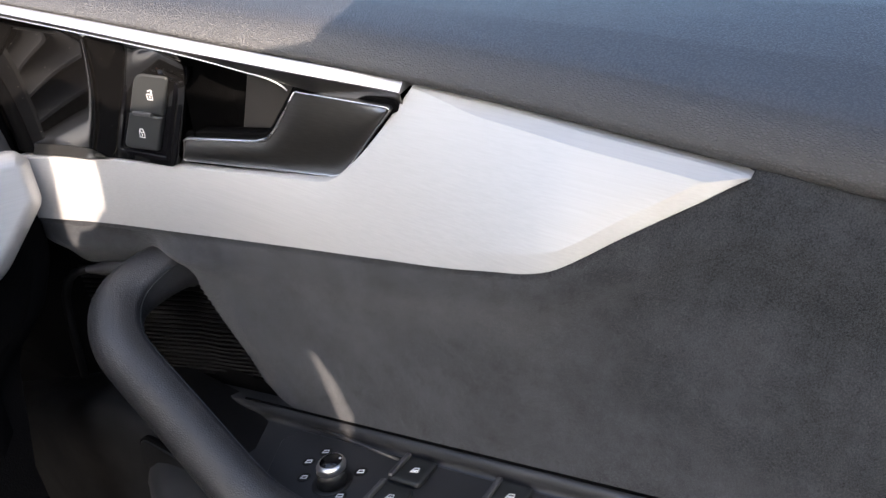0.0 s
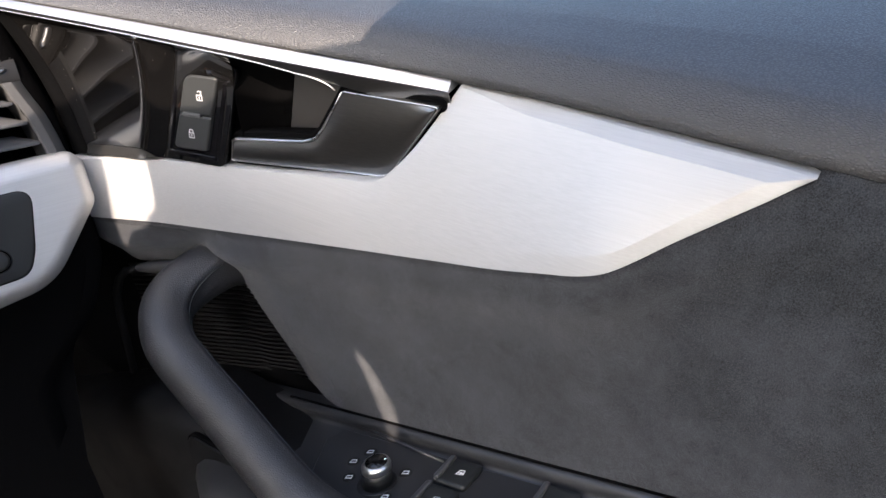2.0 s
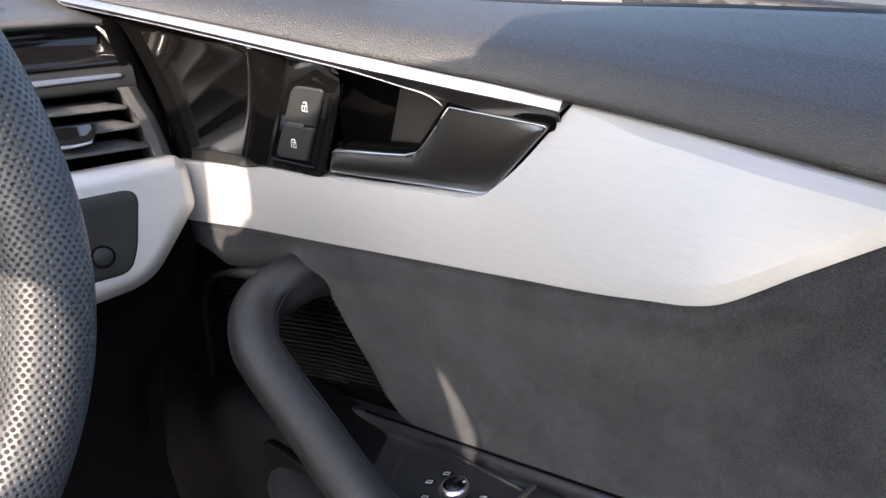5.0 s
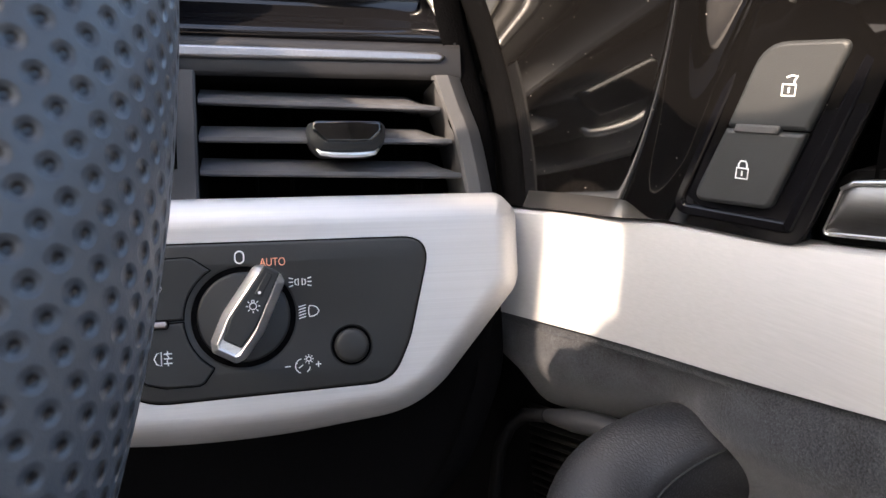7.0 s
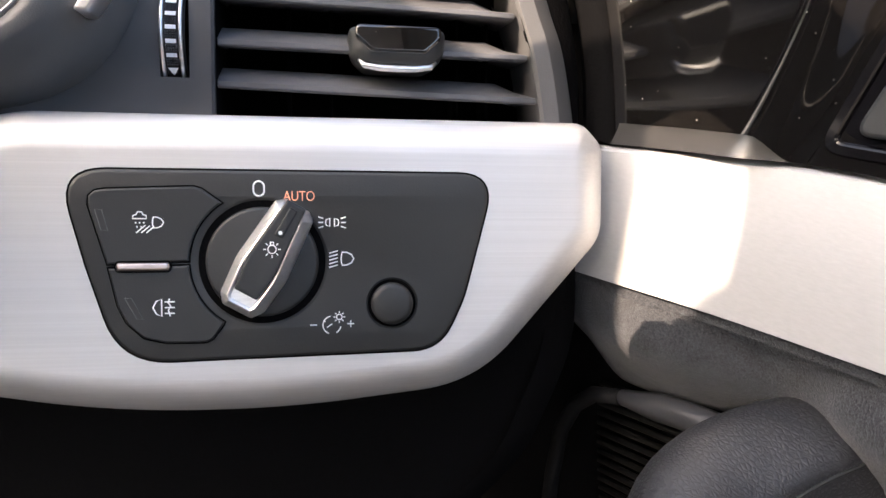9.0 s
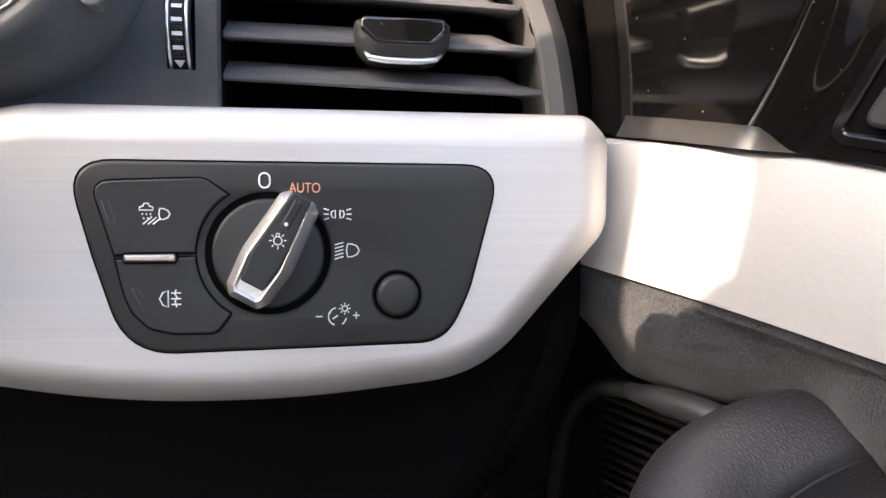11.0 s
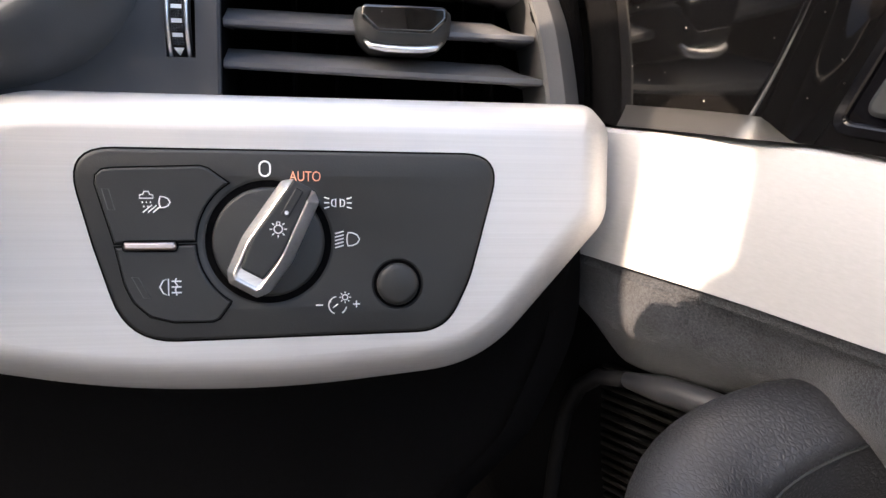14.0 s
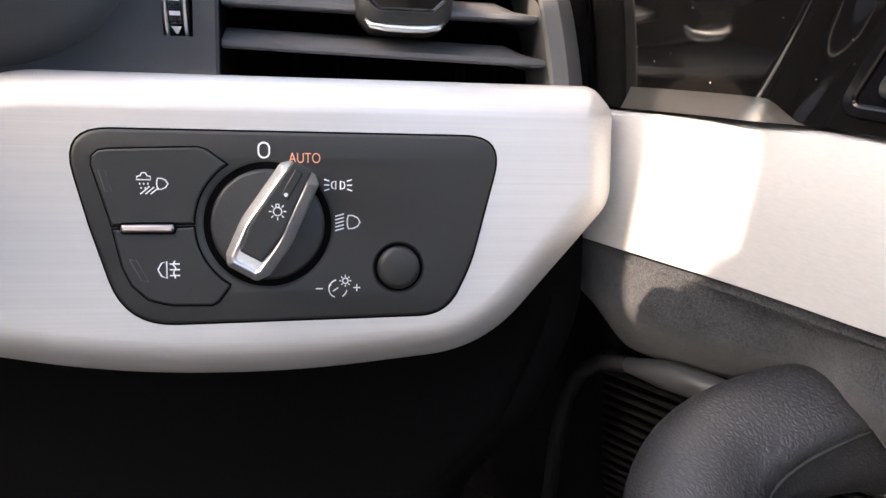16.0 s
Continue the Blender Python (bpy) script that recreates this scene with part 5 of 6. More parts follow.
def spoke_plate(pts, levels, material, name, label="", mirror=False, uvs=False):
    pts = [(-x, y, r) for x, y, r in reversed(pts)] if mirror else pts
    ob = part(name, plate_bm(round_poly(pts, 8), levels, WM), material, steering_wheel, label)
    if uvs:
        lay = ob.data.uv_layers.new(name="grip")
        inv = WM.inverted()
        for lp in ob.data.loops:
            c = inv @ ob.data.vertices[lp.vertex_index].co
            lay.data[lp.index].uv = (c.x * 0.98 + c.z * 0.7, c.y)
    return sharp_by_angle(ob, 35)


for mir in (False, True):
    s_ = -1 if mir else 1
    inner = [(0, 0.085, 0.0305), (1, 0.118, 0.0275), (2, 0.1390, 0.0215), (3, 0.1490, 0.0020), (4, 0.1590, -0.0245), (5, 0.1600, -0.0262), (6, 0.1560, -0.0282)]
    outer = [(0, 0.085, 0.0345), (1, 0.125, 0.0312), (1.4, 0.1460, 0.0247), (1.7, 0.1605, 0.0234), (2, 0.1685, 0.0268), (2.3, 0.1713, 0.0345), (2.6, 0.1755, 0.0270), (3, 0.1800, 0.0081), (4, 0.1764, -0.0368), (5, 0.1687, -0.0631), (5.5, 0.1615, -0.0480), (6, 0.1580, -0.0360)]
    rows, hem = [], []
    for t in span(0, 6, 90):
        a, b = curve_at(inner, t), curve_at(outer, t)
        ang, rho = math.atan2(b[1], b[0]), math.hypot(b[0], b[1])
        crest = 1.06 * math.sqrt(max(0.0, (rim_r(ang) - 0.0012) ** 2 - (rim_at(ang) - rho) ** 2))
        on_rim = ease((t - 2.25) / 0.65) * ease((5.9 - t) / 0.9)
        deep = lerp(-0.0200, crest, on_rim)
        hollow = math.exp(-((t - 2.0) / 0.5) ** 2)
        row = [(a[0], a[1], -0.034), (a[0], a[1], -0.0215), (lerp(a[0], b[0], 0.05), lerp(a[1], b[1], 0.05), -0.0195)]
        for q in (0.15, 0.3, 0.45, 0.6, 0.75, 0.88):
            row.append((lerp(a[0], b[0], q), lerp(a[1], b[1], q), lerp(-0.0188, deep, lerp(0.35 * q + 0.65 * math.sin(q * math.pi / 2) ** 1.25, q ** 6, hollow))))
        row += [(b[0], b[1], deep), (b[0] * 1.012, b[1] * 1.012, deep - 0.006), (b[0] * (1 + 0.06 * on_rim), b[1] * (1 + 0.06 * on_rim), lerp(-0.034, deep - 0.010, max(on_rim, ease((t - 4.8) / 0.6))))]
        rows.append([WM @ Vector((s_ * x, y, h)) for x, y, h in row])
        if 0.6 < t < 2.2:
            hem.append(WM @ Vector((s_ * b[0], b[1] - 0.0008, deep + 0.0003)))
    for i in range(len(hem) - 1):
        bm = bmesh.new()
        for j in range(3):
            p, q = hem[i].lerp(hem[i + 1], j / 3), hem[i].lerp(hem[i + 1], (j + 1) / 3)
            drop = (WM.to_3x3() @ Vector((0, -1, 0.25))).normalized() * (0.0016 if j % 2 else 0.0)
            tube_bm([p + drop, q + (WM.to_3x3() @ Vector((0, -1, 0.25))).normalized() * (0.0 if j % 2 else 0.0016)], 0.0004, 5, bm=bm, cap=False)
        if i == 0:
            whole = bm
        else:
            me = bpy.data.meshes.new("stitch")
            bm.to_mesh(me)
            whole.from_mesh(me)
            bm.free()
            bpy.data.meshes.remove(me)
    tagged(part("hem_stitching", whole, M_THREAD, steering_wheel, "pale grey thread along the spoke"), kind="stuff")
    ob = part("spoke_leather", grid_bm(rows), M_GRIP, steering_wheel, "perforated leather spoke cover")
    lay = ob.data.uv_layers.new(name="grip")
    inv = WM.inverted()
    for lp in ob.data.loops:
        c = inv @ ob.data.vertices[lp.vertex_index].co
        lay.data[lp.index].uv = (c.y * 1.02, c.x * 0.75 + c.z * 0.75)
    spoke_plate([(0.040, 0.0330, 0.004), (0.118, 0.0290, 0.02), (0.141, 0.0225, 0.016), (0.1505, 0.0025, 0.05), (0.1625, -0.0258, 0.004), (0.150, -0.0288, 0.01), (0.040, -0.0278, 0.01)],
                [(0, -0.034), (0, -0.0235), (0.001, -0.0222), (0.003, -0.0218)], M_GLOSS2, "spoke_bezel", "black gloss spoke bezel", mir)
    ring = round_poly([(p[0] * (-1 if mir else 1), p[1], p[2]) for p in [(0.045, 0.0290, 0.01), (0.116, 0.0258, 0.02), (0.138, 0.0195, 0.018), (0.1470, 0.0025, 0.04), (0.1560, -0.0205, 0.004), (0.146, -0.0238, 0.012), (0.045, -0.0150, 0.01)]], 10)
    part("spoke_line", plate_bm(ring, [(0, -0.025), (0, -0.0208), (0.0006, -0.0198), (0.0013, -0.0196), (0.0019, -0.0202), (0.0021, -0.0215)], WM), M_SATIN, steering_wheel, "satin silver frame line")
    up = [(p[0] * (-1 if mir else 1), p[1]) for p in round_poly([(0.050, 0.0265, 0.004), (0.1155, 0.0232, 0.012), (0.1355, 0.0175, 0.014), (0.1412, 0.0066, 0.003), (0.050, 0.0150, 0.002)], 6)]
    lo = [(p[0] * (-1 if mir else 1), p[1]) for p in round_poly([(0.050, 0.0138, 0.002), (0.1420, 0.0050, 0.003), (0.1532, -0.0190, 0.003), (0.146, -0.0212, 0.006), (0.050, -0.0125, 0.004)], 6)]
    kk = part("spoke_key", plate_bm(up, [(0, -0.024), (0, -0.0205), (0.0008, -0.0198), (0.002, -0.0195)], WM), M_GREY, steering_wheel, "dark grey upper key")
    pad_ = part("spoke_pad", plate_bm(lo, [(0, -0.024), (0, -0.0205), (0.0008, -0.0198), (0.002, -0.0195)], WM), M_GREY, steering_wheel, "dark grey key pad with a roller")
    sx_ = -1 if mir else 1
    rm = WM @ Matrix.Translation((sx_ * 0.1285, -0.0050, -0.0205)) @ Matrix.Rotation(radians(-12 * sx_), 4, "Z") @ Matrix.Rotation(radians(90), 4, "Y")
    part("roller", cyl_bm(rm, [(0.0060, -0.0060), (0.0072, -0.0052), (0.0074, 0.0), (0.0072, 0.0052), (0.0060, 0.0060)], 28), M_BLACK, steering_wheel, "black knurled roller")
    part("key_symbol", stroke_bm(mm([[(sx_ * 137.3, -4.4), (sx_ * 139.3, -5.8), (sx_ * 137.0, -7.0), (sx_ * 137.3, -4.4)], [(sx_ * 139.4, -4.8), (sx_ * 141.3, -6.2), (sx_ * 139.1, -7.4), (sx_ * 139.4, -4.8)], [(sx_ * 142.0, -5.0), (sx_ * 141.6, -7.9)]]), 0.00045, WM @ Matrix.Translation((0, 0, -0.0194))), M_WHITE, steering_wheel)
    part("voice_symbol", stroke_bm(mm([arc(sx_ * 124.8, 14.4, 0.7, 0.9, 0, 360, 10), [(sx_ * 125.8, 13.2), (sx_ * 126.8, 16.2)], [(sx_ * 127.0, 14.4), (sx_ * 127.6, 16.0)]]), 0.0004, WM @ Matrix.Translation((0, 0, -0.0194))), M_WHITE, steering_wheel)
    part("volume_symbol", stroke_bm(mm([[(sx_ * 116.5, 1.5), (sx_ * 118.5, 1.0)], [(sx_ * 117.5, 2.3), (sx_ * 117.4, 0.2)], [(sx_ * 115.8, -3.4), (sx_ * 118.8, -2.2), (sx_ * 118.2, -6.8), (sx_ * 115.6, -5.6), (sx_ * 115.8, -3.4)], [(sx_ * 116.0, -8.6), (sx_ * 118.2, -9.0)]]), 0.0006, WM @ Matrix.Translation((0, 0, -0.0194))), M_WHITE, steering_wheel)
part("hub", cyl_bm(WM, [(0.075, -0.07), (0.078, -0.03), (0.074, -0.008), (0.060, 0.004), (0.0, 0.006)], 48, cap=False), M_LEATHER_FINE, steering_wheel, "padded black hub")
part("lower_spoke", plate_bm(round_poly([(-0.03, -0.06, 0.01), (0.03, -0.06, 0.01), (0.035, -0.165, 0.01), (-0.035, -0.165, 0.01)], 4), [(0.002, -0.03), (0, -0.02), (0.004, -0.012)], WM), M_GLOSS2, steering_wheel, "gloss black lower spoke")
part("column", cyl_bm(WM, [(0.055, -0.20), (0.055, -0.07)], 32), M_BLACK, steering_wheel)

shroud = round_poly([(-0.075, -0.055, 0.03), (0.075, -0.055, 0.03), (0.068, 0.035, 0.03), (-0.068, 0.035, 0.03)], 6)
part("column_shroud", plate_bm(shroud, [(0.0, -0.26), (0.0, -0.09), (0.006, -0.08), (0.012, -0.078)], WM), M_BLACK, steering_wheel, "black steering column cover")

# ---- wiper stalk behind the wheel ----
stalk = thing("wiper_stalk", tuple(WM @ Vector((0.10, 0.037, -0.06))), "black wiper stalk with white markings and a thumb wheel", "stalk")
ST = WM @ Matrix.Translation((0.0, 0.0, -0.060))
st_out = round_poly([(0.045, 0.046, 0.004), (0.128, 0.0450, 0.02), (0.152, 0.0468, 0.006), (0.152, 0.030, 0.006), (0.135, 0.026, 0.02), (0.045, 0.026, 0.004)], 6)
sb = part("stalk_body", plate_bm(st_out, [(0.006, -0.018), (0.001, -0.012), (0.0, -0.004), (0.002, 0.0), (0.0035, 0.0)], ST), M_SOFT, stalk)
part("stalk_wheel", cyl_bm(ST @ Matrix.Translation((0.1555, 0.0355, -0.003)) @ Matrix.Rotation(radians(90), 4, "Y"), [(0.0050, -0.007), (0.0062, -0.006), (0.0062, 0.006), (0.0050, 0.007)], 20), M_BLACK, stalk, "black thumb wheel")
SF = ST @ Matrix.Translation((0, 0, 0.0001))
for text, x, y, s in (("HI", 0.1450, 0.0372, 0.0028), ("LO", 0.1450, 0.0340, 0.0028), ("FRONT", 0.1340, 0.0436, 0.0017)):
    letters("stalk_lettering", text, s, SF @ Matrix.Translation((x, y, 0)), M_WHITE, stalk)
part("stalk_arrow", stroke_bm(mm([[(148.4, 36.6), (149.9, 38.2), (151.4, 36.6), (148.4, 36.6)], [(149.9, 36.4), (149.9, 32.6)], [(156.5, 38.6), (156.8, 39.3)], [(161.5, 39.0), (161.9, 40.0)], [(162.7, 39.0), (163.1, 40.0)], [(163.9, 39.0), (164.3, 40.0)]]), 0.0008, SF), M_WHITE, stalk)

# ---- cabin shell ----
# pale tone of the unseen lining is raised to bounce light around
M_LINER = plastic("headliner", (0.68, 0.68, 0.67), 0.9, 0.0003, 600)
M_CARPET = plastic("carpet", (0.012, 0.012, 0.013), 0.95, 0.0008, 700)
car_floor = part("floor", box_bm((-0.80, -1.6, 0.22), (0.86, 1.3, 0.28), 0.01), M_CARPET, None)
tagged(car_floor, "black carpeted car floor", "floor", kind="structure")
# slits projected back along the sun from the lit streak and wheel rim
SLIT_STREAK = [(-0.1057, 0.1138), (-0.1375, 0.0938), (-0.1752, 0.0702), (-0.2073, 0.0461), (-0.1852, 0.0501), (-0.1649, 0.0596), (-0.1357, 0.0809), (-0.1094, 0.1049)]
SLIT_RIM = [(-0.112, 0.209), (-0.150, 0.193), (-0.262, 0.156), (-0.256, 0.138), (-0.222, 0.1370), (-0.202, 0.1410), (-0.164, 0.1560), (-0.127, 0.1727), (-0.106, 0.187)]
# unseen headliner: bowed edge, slits and rear opening cut to place sun patches
HEADER = [(-0.60, 0.30), (-0.20, 0.330), (-0.093, 0.331), (-0.079, 0.329), (-0.061, 0.322), (-0.044, 0.317), (-0.030, 0.3155), (-0.021, 0.3117), (0.012, 0.322), (0.042, 0.3346), (0.062, 0.342), (0.092, 0.338), (0.105, 0.318),
          (0.114, 0.296), (0.150, 0.268), (0.175, 0.238), (0.217, 0.190), (0.252, 0.1945), (0.30, 0.210), (0.33, 0.200), (0.40, 0.165), (0.62, 0.16)]
edge = list(reversed(HEADER))
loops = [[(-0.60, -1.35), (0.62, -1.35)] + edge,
         # glass roof opening added to let sky light into the cabin
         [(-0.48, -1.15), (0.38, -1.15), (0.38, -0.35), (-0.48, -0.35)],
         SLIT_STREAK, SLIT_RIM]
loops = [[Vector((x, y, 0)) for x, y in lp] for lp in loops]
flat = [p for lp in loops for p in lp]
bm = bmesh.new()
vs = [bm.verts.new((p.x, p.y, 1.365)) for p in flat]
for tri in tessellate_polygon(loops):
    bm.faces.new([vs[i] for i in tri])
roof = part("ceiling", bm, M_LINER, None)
tagged(roof, "unseen grey cloth headliner cut to place sun patches", "ceiling", kind="structure")
far_door = part("wall_west", grid_bm([[(-0.80, y, 0.28), (-0.78, y, 0.60), (-0.79, y, 0.92), (-0.83, y, 0.97), (-0.86, y, 0.96), (-0.87, y, 0.5)] for y in span(-1.4, 0.9, 8)]), M_BLACK, None)
tagged(far_door, "dark far side of the cabin", "wall", kind="structure")
rear = part("wall_south", grid_bm([[(x, -1.40, z) for z in span(0.28, 1.0, 4)] for x in span(-0.80, 0.90, 8)]), M_BLACK, None)
tagged(rear, "dark rear cabin wall", "wall", kind="structure")
bulk = part("wall_north", grid_bm([[(x, 1.05, 0.25), (x, 1.0, 0.6), (x, 0.98, 0.94)] for x in span(-0.85, 0.93, 10)]), M_DARK, None)
tagged(bulk, "black bulkhead behind the dashboard", "wall", kind="structure")
door_back = part("wall_east", grid_bm([[(0.93, y, 0.25), (0.93, y, 0.60), (0.905, y, 0.945)] for y in span(-1.4, 1.0, 10)]), M_DARK, None)
tagged(door_back, "dark inner door shell", "wall", kind="structure")
# seats stay out of view; their pale leather is set to bounce fill light
M_FARLEATHER = leather("bounce_seat_leather", (0.26, 0.25, 0.245))
for x in (0.37, -0.37):
    seat = thing("front_seat", (x, -0.35, 0.28), "unseen front seat with side bolsters, paled to bounce light", "car seat", "front seats")
    rows = []
    for y in span(-0.45, 0.08, 8):
        rows.append([(x + u * 0.26, y, 0.56 + 0.05 * abs(u) ** 3 - 0.25 * ((abs(u) > 0.99) * 1.0) - 0.04 * ease((y - 0.0) / 0.08)) for u in span(-1, 1, 12)])
    part("cushion", grid_bm(rows), M_FARLEATHER, seat)
    rows = []
    for z in span(0.56, 1.12, 8):
        rows.append([(x + u * 0.25 * (1 - 0.2 * ease((z - 0.95) / 0.2)), -0.42 - 0.22 * (z - 0.56) + 0.06 * abs(u) ** 3, z) for u in span(-1, 1, 12)])
    part("backrest", grid_bm(rows), M_FARLEATHER, seat)
    part("headrest", box_bm((x - 0.13, -0.62, 1.14), (x + 0.13, -0.54, 1.30), 0.03), M_FARLEATHER, seat)
# driver's side window and front pillar
glass_m, gn, gl_, gb = mat_new("window_glass")
put(gb, Base_Color=(0.93, 0.97, 0.96, 1), Roughness=0.0, IOR=1.02)
gb.inputs["Transmission Weight"].default_value = 1.0
pane = part("pane", grid_bm([[(0.936, y, curve_at(SILL, y)[1] - 0.01), (0.90, y, 1.16), (0.82, y, 1.32)] for y in span(-0.30, 0.66, 12)]), glass_m, None)
pane.visible_shadow = False
window = thing("window_1", (0.936, 0.2, 0.98), "clear side window of the driver's door", "window", kind="structure")
pane.parent = window
pane.matrix_parent_inverse = Matrix.Translation(-window.location)
for k in range(2):
    x0 = (0.90, -0.84)[k]
    s = (1, -1)[k]
    pil = part("pillar", tube_bm([(x0, 0.97, 0.93), (x0 - s * 0.05, 0.80, 1.08), (x0 - s * 0.20, 0.50, 1.25), (x0 - s * 0.26, 0.20, 1.36), (x0 - s * 0.27, -1.3, 1.36)], [0.045, 0.042, 0.04, 0.035, 0.035], 12), M_BLACK, None)
    tagged(pil, "black front pillar and roof rail", "pillar", kind="structure")

# box placed along view rays to fill the dark beside the pillar
cowl = part("cowl", box_bm((0.88, 0.90, 0.90), (0.95, 1.42, 1.005), 0.02), M_BLACK, None)
tagged(cowl, "black filler panel at the foot of the front pillar", "cowl", kind="structure")

# unseen interior mirror at the windscreen's top, added to keep sun off the dashboard
inner_mirror = thing("sun_block_mirror", (-0.06, 0.46, 1.235), "unseen black rear-view mirror added to block sun", "rear-view mirror")
IM = Matrix(((1, 0, 0, -0.060), (0, 0.25, -0.97, 0.397), (0, 0.97, 0.25, 1.232), (0, 0, 0, 1)))
im_out = round_poly([(-0.150, -0.034, 0.02), (0.125, -0.034, 0.02), (0.125, 0.036, 0.025), (-0.150, 0.036, 0.025)], 6)
part("mirror_case", plate_bm(im_out, [(0.02, -0.030), (0.006, -0.022), (0.0, -0.004), (0.002, 0.0), (0.005, 0.0)], IM), M_BLACK, inner_mirror)
part("sun_block_box", box_bm((-0.22, 0.405, 1.25), (0.06, 0.475, 1.335), 0.012), M_BLACK, inner_mirror, "black box added behind the mirror to block sun")
part("mirror_arm", tube_bm([(-0.06, 0.44, 1.24), (-0.07, 0.46, 1.29), (-0.13, 0.44, 1.33), (-0.16, 0.36, 1.36), (-0.16, 0.30, 1.372)], 0.012, 10), M_BLACK, inner_mirror)
# plate outline follows the wanted front edge of the door's sun patch
cover = [(0.0338, 0.3728), (-0.0053, 0.357), (-0.0451, 0.3463), (-0.0694, 0.3407), (-0.0857, 0.3328), (-0.17, 0.326), (-0.17, 0.376), (-0.04, 0.384), (0.02, 0.400), (0.060, 0.418), (0.075, 0.395), (0.060, 0.384)]
part("sun_block_plate", plate_bm(cover, [(0, 1.360), (0, 1.366)], Matrix.Identity(4)), M_BLACK, inner_mirror, "black plate added to trim the door's sun patch")

# ---- door mirror ----
wing = thing("door_mirror", (0.98, 0.72, 0.96), "black door mirror housing with a bright reflecting glass", "door mirror")
sail = round_poly([(0.0, 0.0, 0.006), (0.145, 0.0, 0.006), (0.130, 0.16, 0.02), (0.02, 0.16, 0.02)], 4)
SM = Matrix(((0.10, 0.0, 0.995, 0.962), (-0.995, 0.0, 0.10, 0.795), (0.0, 1.0, 0.0, 0.955), (0, 0, 0, 1)))
part("sail_panel", plate_bm(sail, [(0, -0.02), (0, -0.002), (0.002, 0.0)], SM @ Matrix.Scale(-1, 4, (0, 0, 1))), M_SOFT, wing, "black sail panel")
part("sail_recess", plate_bm(inset(sail, 0.028), [(0, -0.004), (0, 0.0015)], SM @ Matrix.Scale(-1, 4, (0, 0, 1))), M_GLOSS2, wing)
# glass faces back and slightly in, towards the driver
GN = Vector((-0.42, -0.90, 0.07)).normalized()
GX = Vector((0, 0, 1)).cross(GN).normalized()
GY = GN.cross(GX)
MG = Matrix(((GX.x, GY.x, GN.x, 1.135), (GX.y, GY.y, GN.y, 0.660), (GX.z, GY.z, GN.z, 1.03), (0, 0, 0, 1)))
sh = round_poly([(-0.108, -0.078, 0.05), (0.108, -0.082, 0.035), (0.112, 0.07, 0.03), (-0.10, 0.07, 0.04)], 8)
part("mirror_housing", plate_bm(inset(sh, -0.012), [(0.06, -0.085), (0.03, -0.07), (0.006, -0.03), (0.0, 0.0), (0.003, 0.004), (0.010, 0.003), (0.012, -0.002)], MG), M_SOFT, wing, "matt black mirror housing")
mirror_m, mn_, ml_, mb_ = mat_new("mirror_silver")
put(mb_, Base_Color=(0.86, 0.93, 0.92, 1), Metallic=1.0, Roughness=0.02)
part("mirror_glass", plate_bm(sh, [(0.0, -0.004), (0.0, 0.0015), (0.001, 0.002)], MG), mirror_m, wing, "mirror glass")

# ---- outside: yard, verge, hedge and parked cars ----
asph, an, al, ab = mat_new("asphalt")
av = coords(an, al)
al.new(tint(an, al, noise_tex(an, al, av, 3, 5), (0.16, 0.155, 0.145), (0.27, 0.26, 0.24)), ab.inputs["Base Color"])
put(ab, Roughness=0.9)
bump(an, al, noise_tex(an, al, av, 120, 3), ab, 0.004)
ground = part("ground", grid_bm([[(x, y, 0.0) for x in (-800, -40, -8, 0, 8, 40, 800)] for y in (-800, -40, -8, 0, 8, 40, 800)]), asph, None)
tagged(ground, "pale worn asphalt yard", "ground", kind="structure")
leafm, ln_, ll_, lb_ = mat_new("hedge_leaf")
lv = coords(ln_, ll_)
ll_.new(tint(ln_, ll_, noise_tex(ln_, ll_, lv, 6, 4), (0.05, 0.09, 0.015), (0.16, 0.20, 0.03)), lb_.inputs["Base Color"])
put(lb_, Roughness=0.7)
rng = random.Random(4)


def foliage(lo, hi, count, size):
    bm = bmesh.new()
    for _ in range(count):
        p = Vector([rng.uniform(a, b) for a, b in zip(lo, hi)])
        p.z *= 0.75 + 0.25 * math.sin(p.x * 1.7) * math.cos(p.y * 1.3)
        q = Euler((rng.uniform(-1, 1), rng.uniform(-1, 1), rng.uniform(0, 6.3))).to_matrix()
        s = size * rng.uniform(0.6, 1.4)
        quad_pts = [p + q @ Vector(v) * s for v in ((-0.5, 0, 0), (0, -0.3, 0.05), (0.5, 0, 0), (0, 0.3, 0.05))]
        bm.faces.new([bm.verts.new(v) for v in quad_pts])
    return bm


hedge = part("hedge", foliage((6.0, 12.0, 0.0), (24.0, 15.0, 1.1), 5000, 0.22), leafm, None, smooth=False)
tagged(hedge, "yellow-green clipped hedge beside the yard", "hedge", kind="stuff")
grass = part("grass", foliage((2.0, 10.0, 0.0), (30.0, 17.0, 0.12), 6000, 0.16), leafm, None, smooth=False)
tagged(grass, "sunlit grass verge", "grass", kind="stuff")
M_WHITEWALL = plastic("white_render", (0.78, 0.78, 0.76), 0.8, 0.001, 60)
hall = thing("building", (-4, -28, 0), "long white building behind the yard", "building")
part("facade", box_bm((-30, -31, 0.0), (40, -28, 6.0), 0.05), M_WHITEWALL, hall)
part("roof", box_bm((-31, -32, 6.0), (41, -27.5, 6.4), 0.05), M_GREY, hall)
for i in range(12):
    part("post", box_bm((-28 + 5.5 * i, -28.06, 0.0), (-27.8 + 5.5 * i, -27.9, 6.0), 0.02), M_GREY, hall)


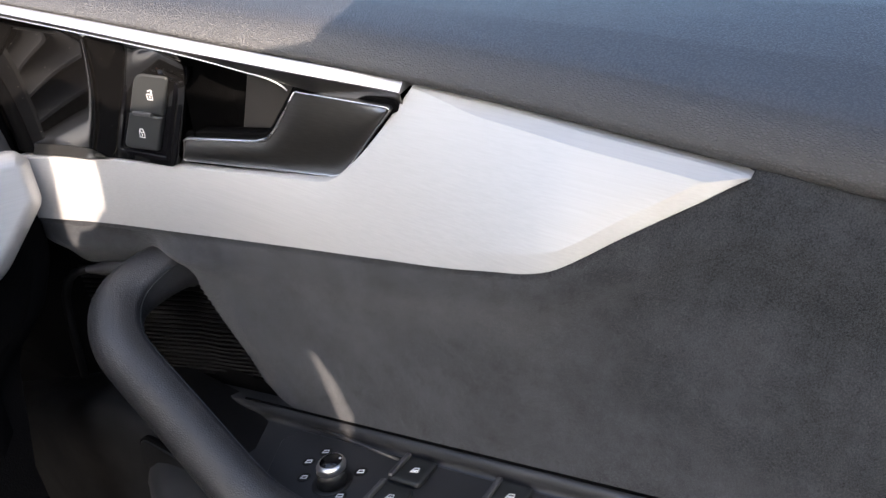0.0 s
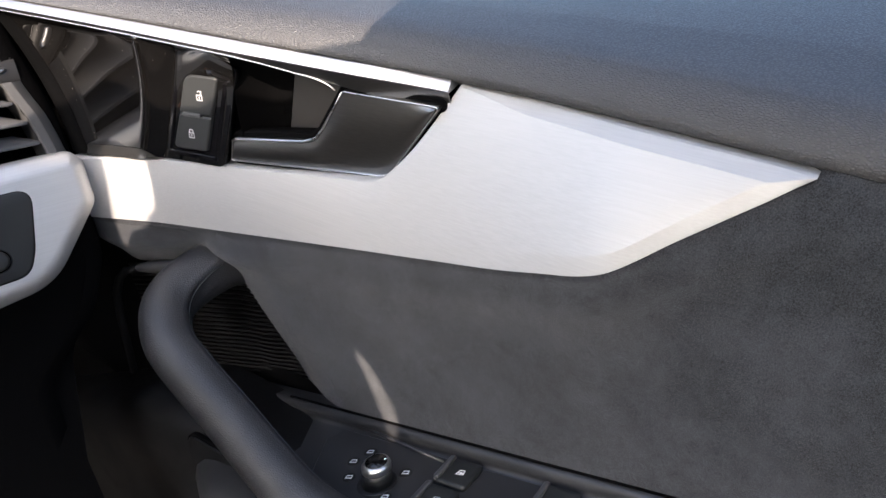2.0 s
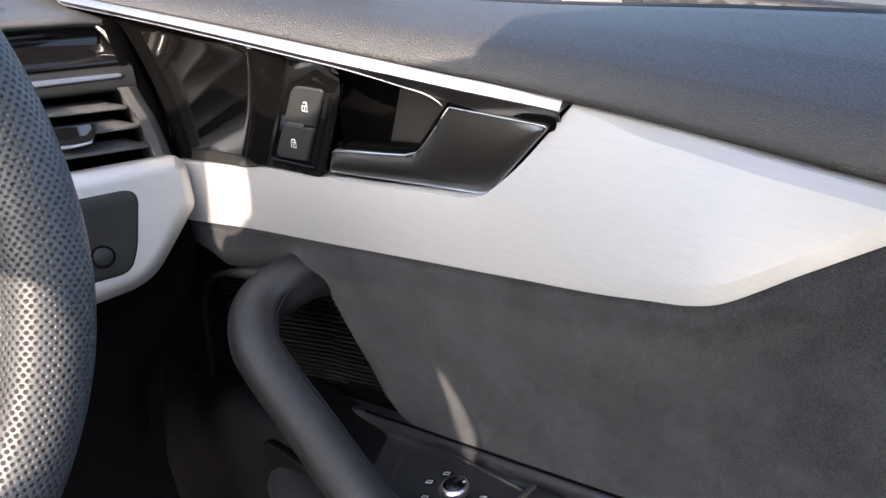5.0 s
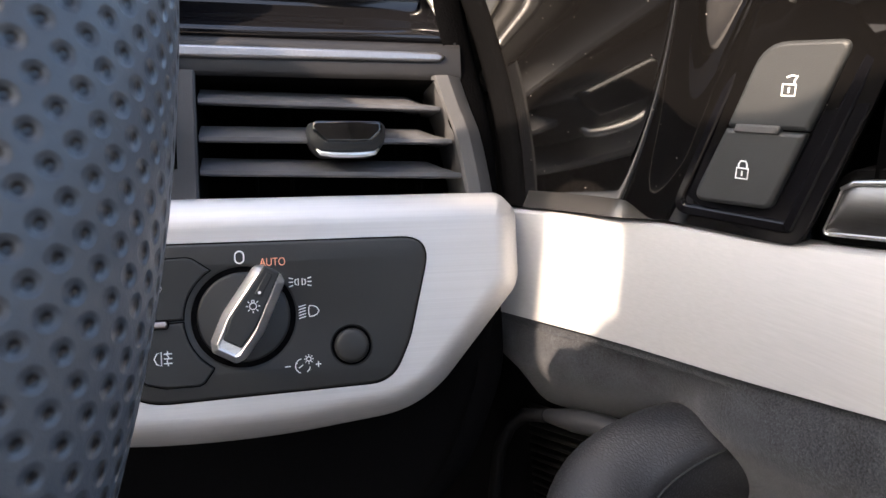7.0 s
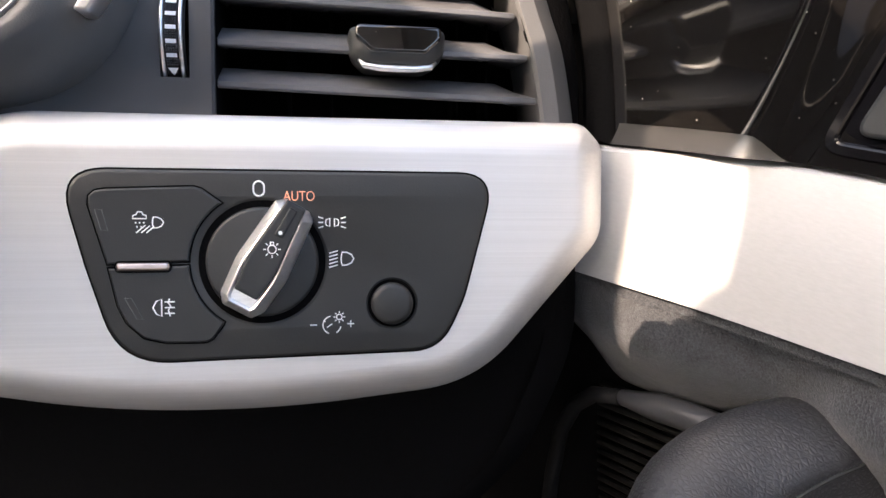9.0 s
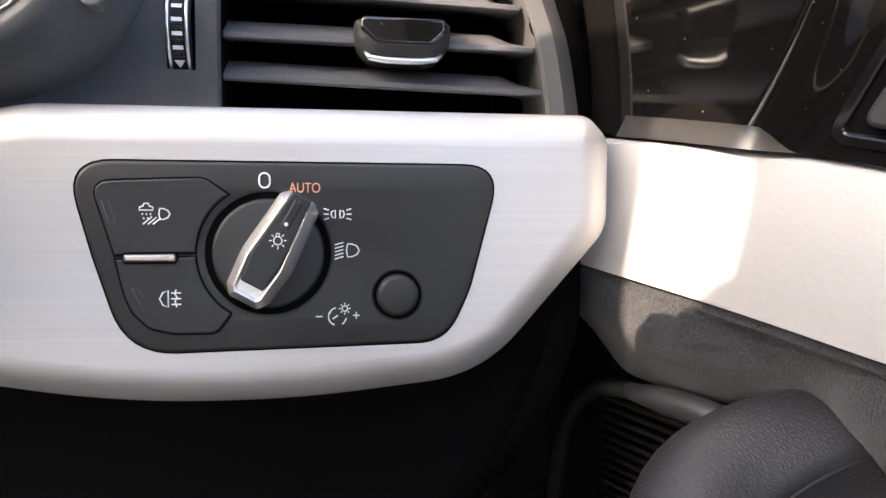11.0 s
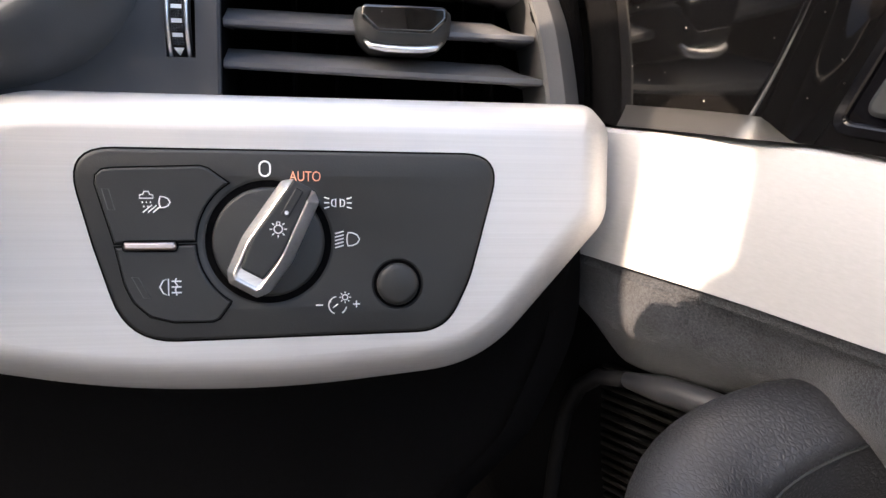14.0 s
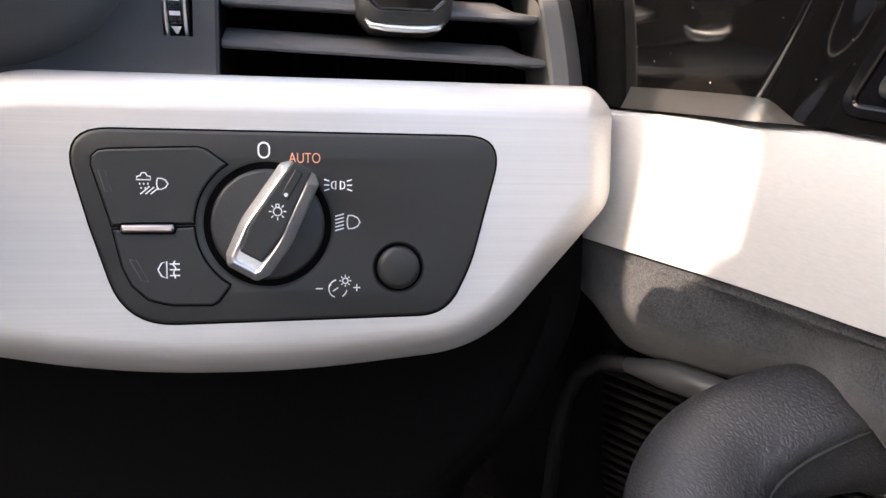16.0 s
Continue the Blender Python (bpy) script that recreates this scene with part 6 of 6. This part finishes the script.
def parked_car(loc, turn, paint, label):
    """A saloon with body, glasshouse, wheels, grille, lamps and plate; local y is its front."""
    car = thing("parked_car", loc, label, "car", "parked cars")
    m = Matrix.Translation(loc) @ Matrix.Rotation(turn, 4, "Z")
    prof = [(-2.2, 0.35), (-2.28, 0.75), (-2.15, 1.0), (-1.5, 1.02), (-0.95, 1.42), (0.35, 1.44), (1.05, 1.02), (1.95, 0.90), (2.22, 0.70), (2.26, 0.40), (2.1, 0.25), (-2.0, 0.25)]
    rows = []
    for t, k in ((-0.80, 0.80), (-0.88, 0.95), (-0.90, 1.0), (-0.86, 1.01), (0.86, 1.01), (0.90, 1.0), (0.88, 0.95), (0.80, 0.80)):
        rows.append([m @ Vector((t * (0.80 if z > 1.2 else 1.0), y * (0.985 if k < 1 else 1.0), 0.25 + (z - 0.25) * min(1.0, k + 0.06))) for y, z in prof])
    bm = grid_bm(rows, close_v=True)
    bm.faces.new([bm.verts.new(p) for p in rows[0]])
    bm.faces.new([bm.verts.new(p) for p in rows[-1]])
    part("body", bm, paint, car)
    for s in (-1, 1):
        part("side_window", plate_bm(round_poly([(-1.3, 1.05, 0.05), (0.9, 1.05, 0.05), (0.30, 1.38, 0.08), (-0.90, 1.38, 0.1)], 4), [(0, -0.01), (0, 0.012)], m @ Matrix(((0, -0.38 * s, s, s * (0.90 + 0.40)), (1, 0, 0, 0), (0, 1, 0, 0), (0, 0, 0, 1)))), M_GLOSS2, car)
        for y in (-1.35, 1.35):
            wm = m @ Matrix.Translation((s * 0.80, y, 0.33)) @ Matrix.Rotation(radians(90 * s), 4, "Y")
            w = part("wheel", cyl_bm(wm, [(0.20, 0.10), (0.31, 0.12), (0.33, 0.06), (0.33, -0.08), (0.2, -0.1)], 28), M_BLACK, car)
            part("hubcap", cyl_bm(wm, [(0.21, 0.10), (0.19, 0.125), (0.05, 0.115), (0.0, 0.12)], 20, cap=False), M_STRIP, w)
        part("headlight", box_bm((s * 0.66 - 0.16, 2.05, 0.66), (s * 0.66 + 0.16, 2.25, 0.80), 0.03, m), M_CHROME, car)
    g = part("grille", box_bm((-0.50, 2.14, 0.42), (0.50, 2.262, 0.76), 0.04, m), M_BLACK, car)
    bm = bmesh.new()
    for i in range(9):
        for j in range(4):
            c = m @ Vector((-0.44 + 0.11 * i + 0.055 * (j % 2), 2.268, 0.48 + 0.075 * j))
            bmesh.ops.create_cone(bm, segments=6, radius1=0.045, radius2=0.04, depth=0.02, cap_ends=True, matrix=Matrix.Translation(c) @ m.to_3x3().to_4x4() @ Matrix.Rotation(radians(90), 4, "X"))
    part("honeycomb", bm, M_BLACK, g, smooth=False)
    part("number_plate", box_bm((-0.26, 2.27, 0.44), (0.26, 2.285, 0.55), 0.01, m), M_WHITEWALL, car, "white number plate")
    part("plate_bar", box_bm((-0.20, 2.284, 0.47), (0.20, 2.29, 0.52), 0.005, m), M_GREY, car)
    return car


M_PAINT2 = gloss("silver_paint", (0.05, 0.058, 0.07), 0.12, False)
M_PAINT3 = gloss("white_paint", (0.75, 0.77, 0.78), 0.12, False)
parked_car((5.4, 1.25, 0.0), radians(98), M_PAINT2, "slate grey parked saloon with a honeycomb grille")
parked_car((5.6, 3.35, 0.0), radians(98), M_PAINT, "dark parked saloon beside the hedge")
parked_car((3.4, -7.0, 0.0), radians(10), M_PAINT, "dark parked saloon behind")
parked_car((5.9, -7.6, 0.0), radians(12), M_PAINT3, "white parked saloon behind")
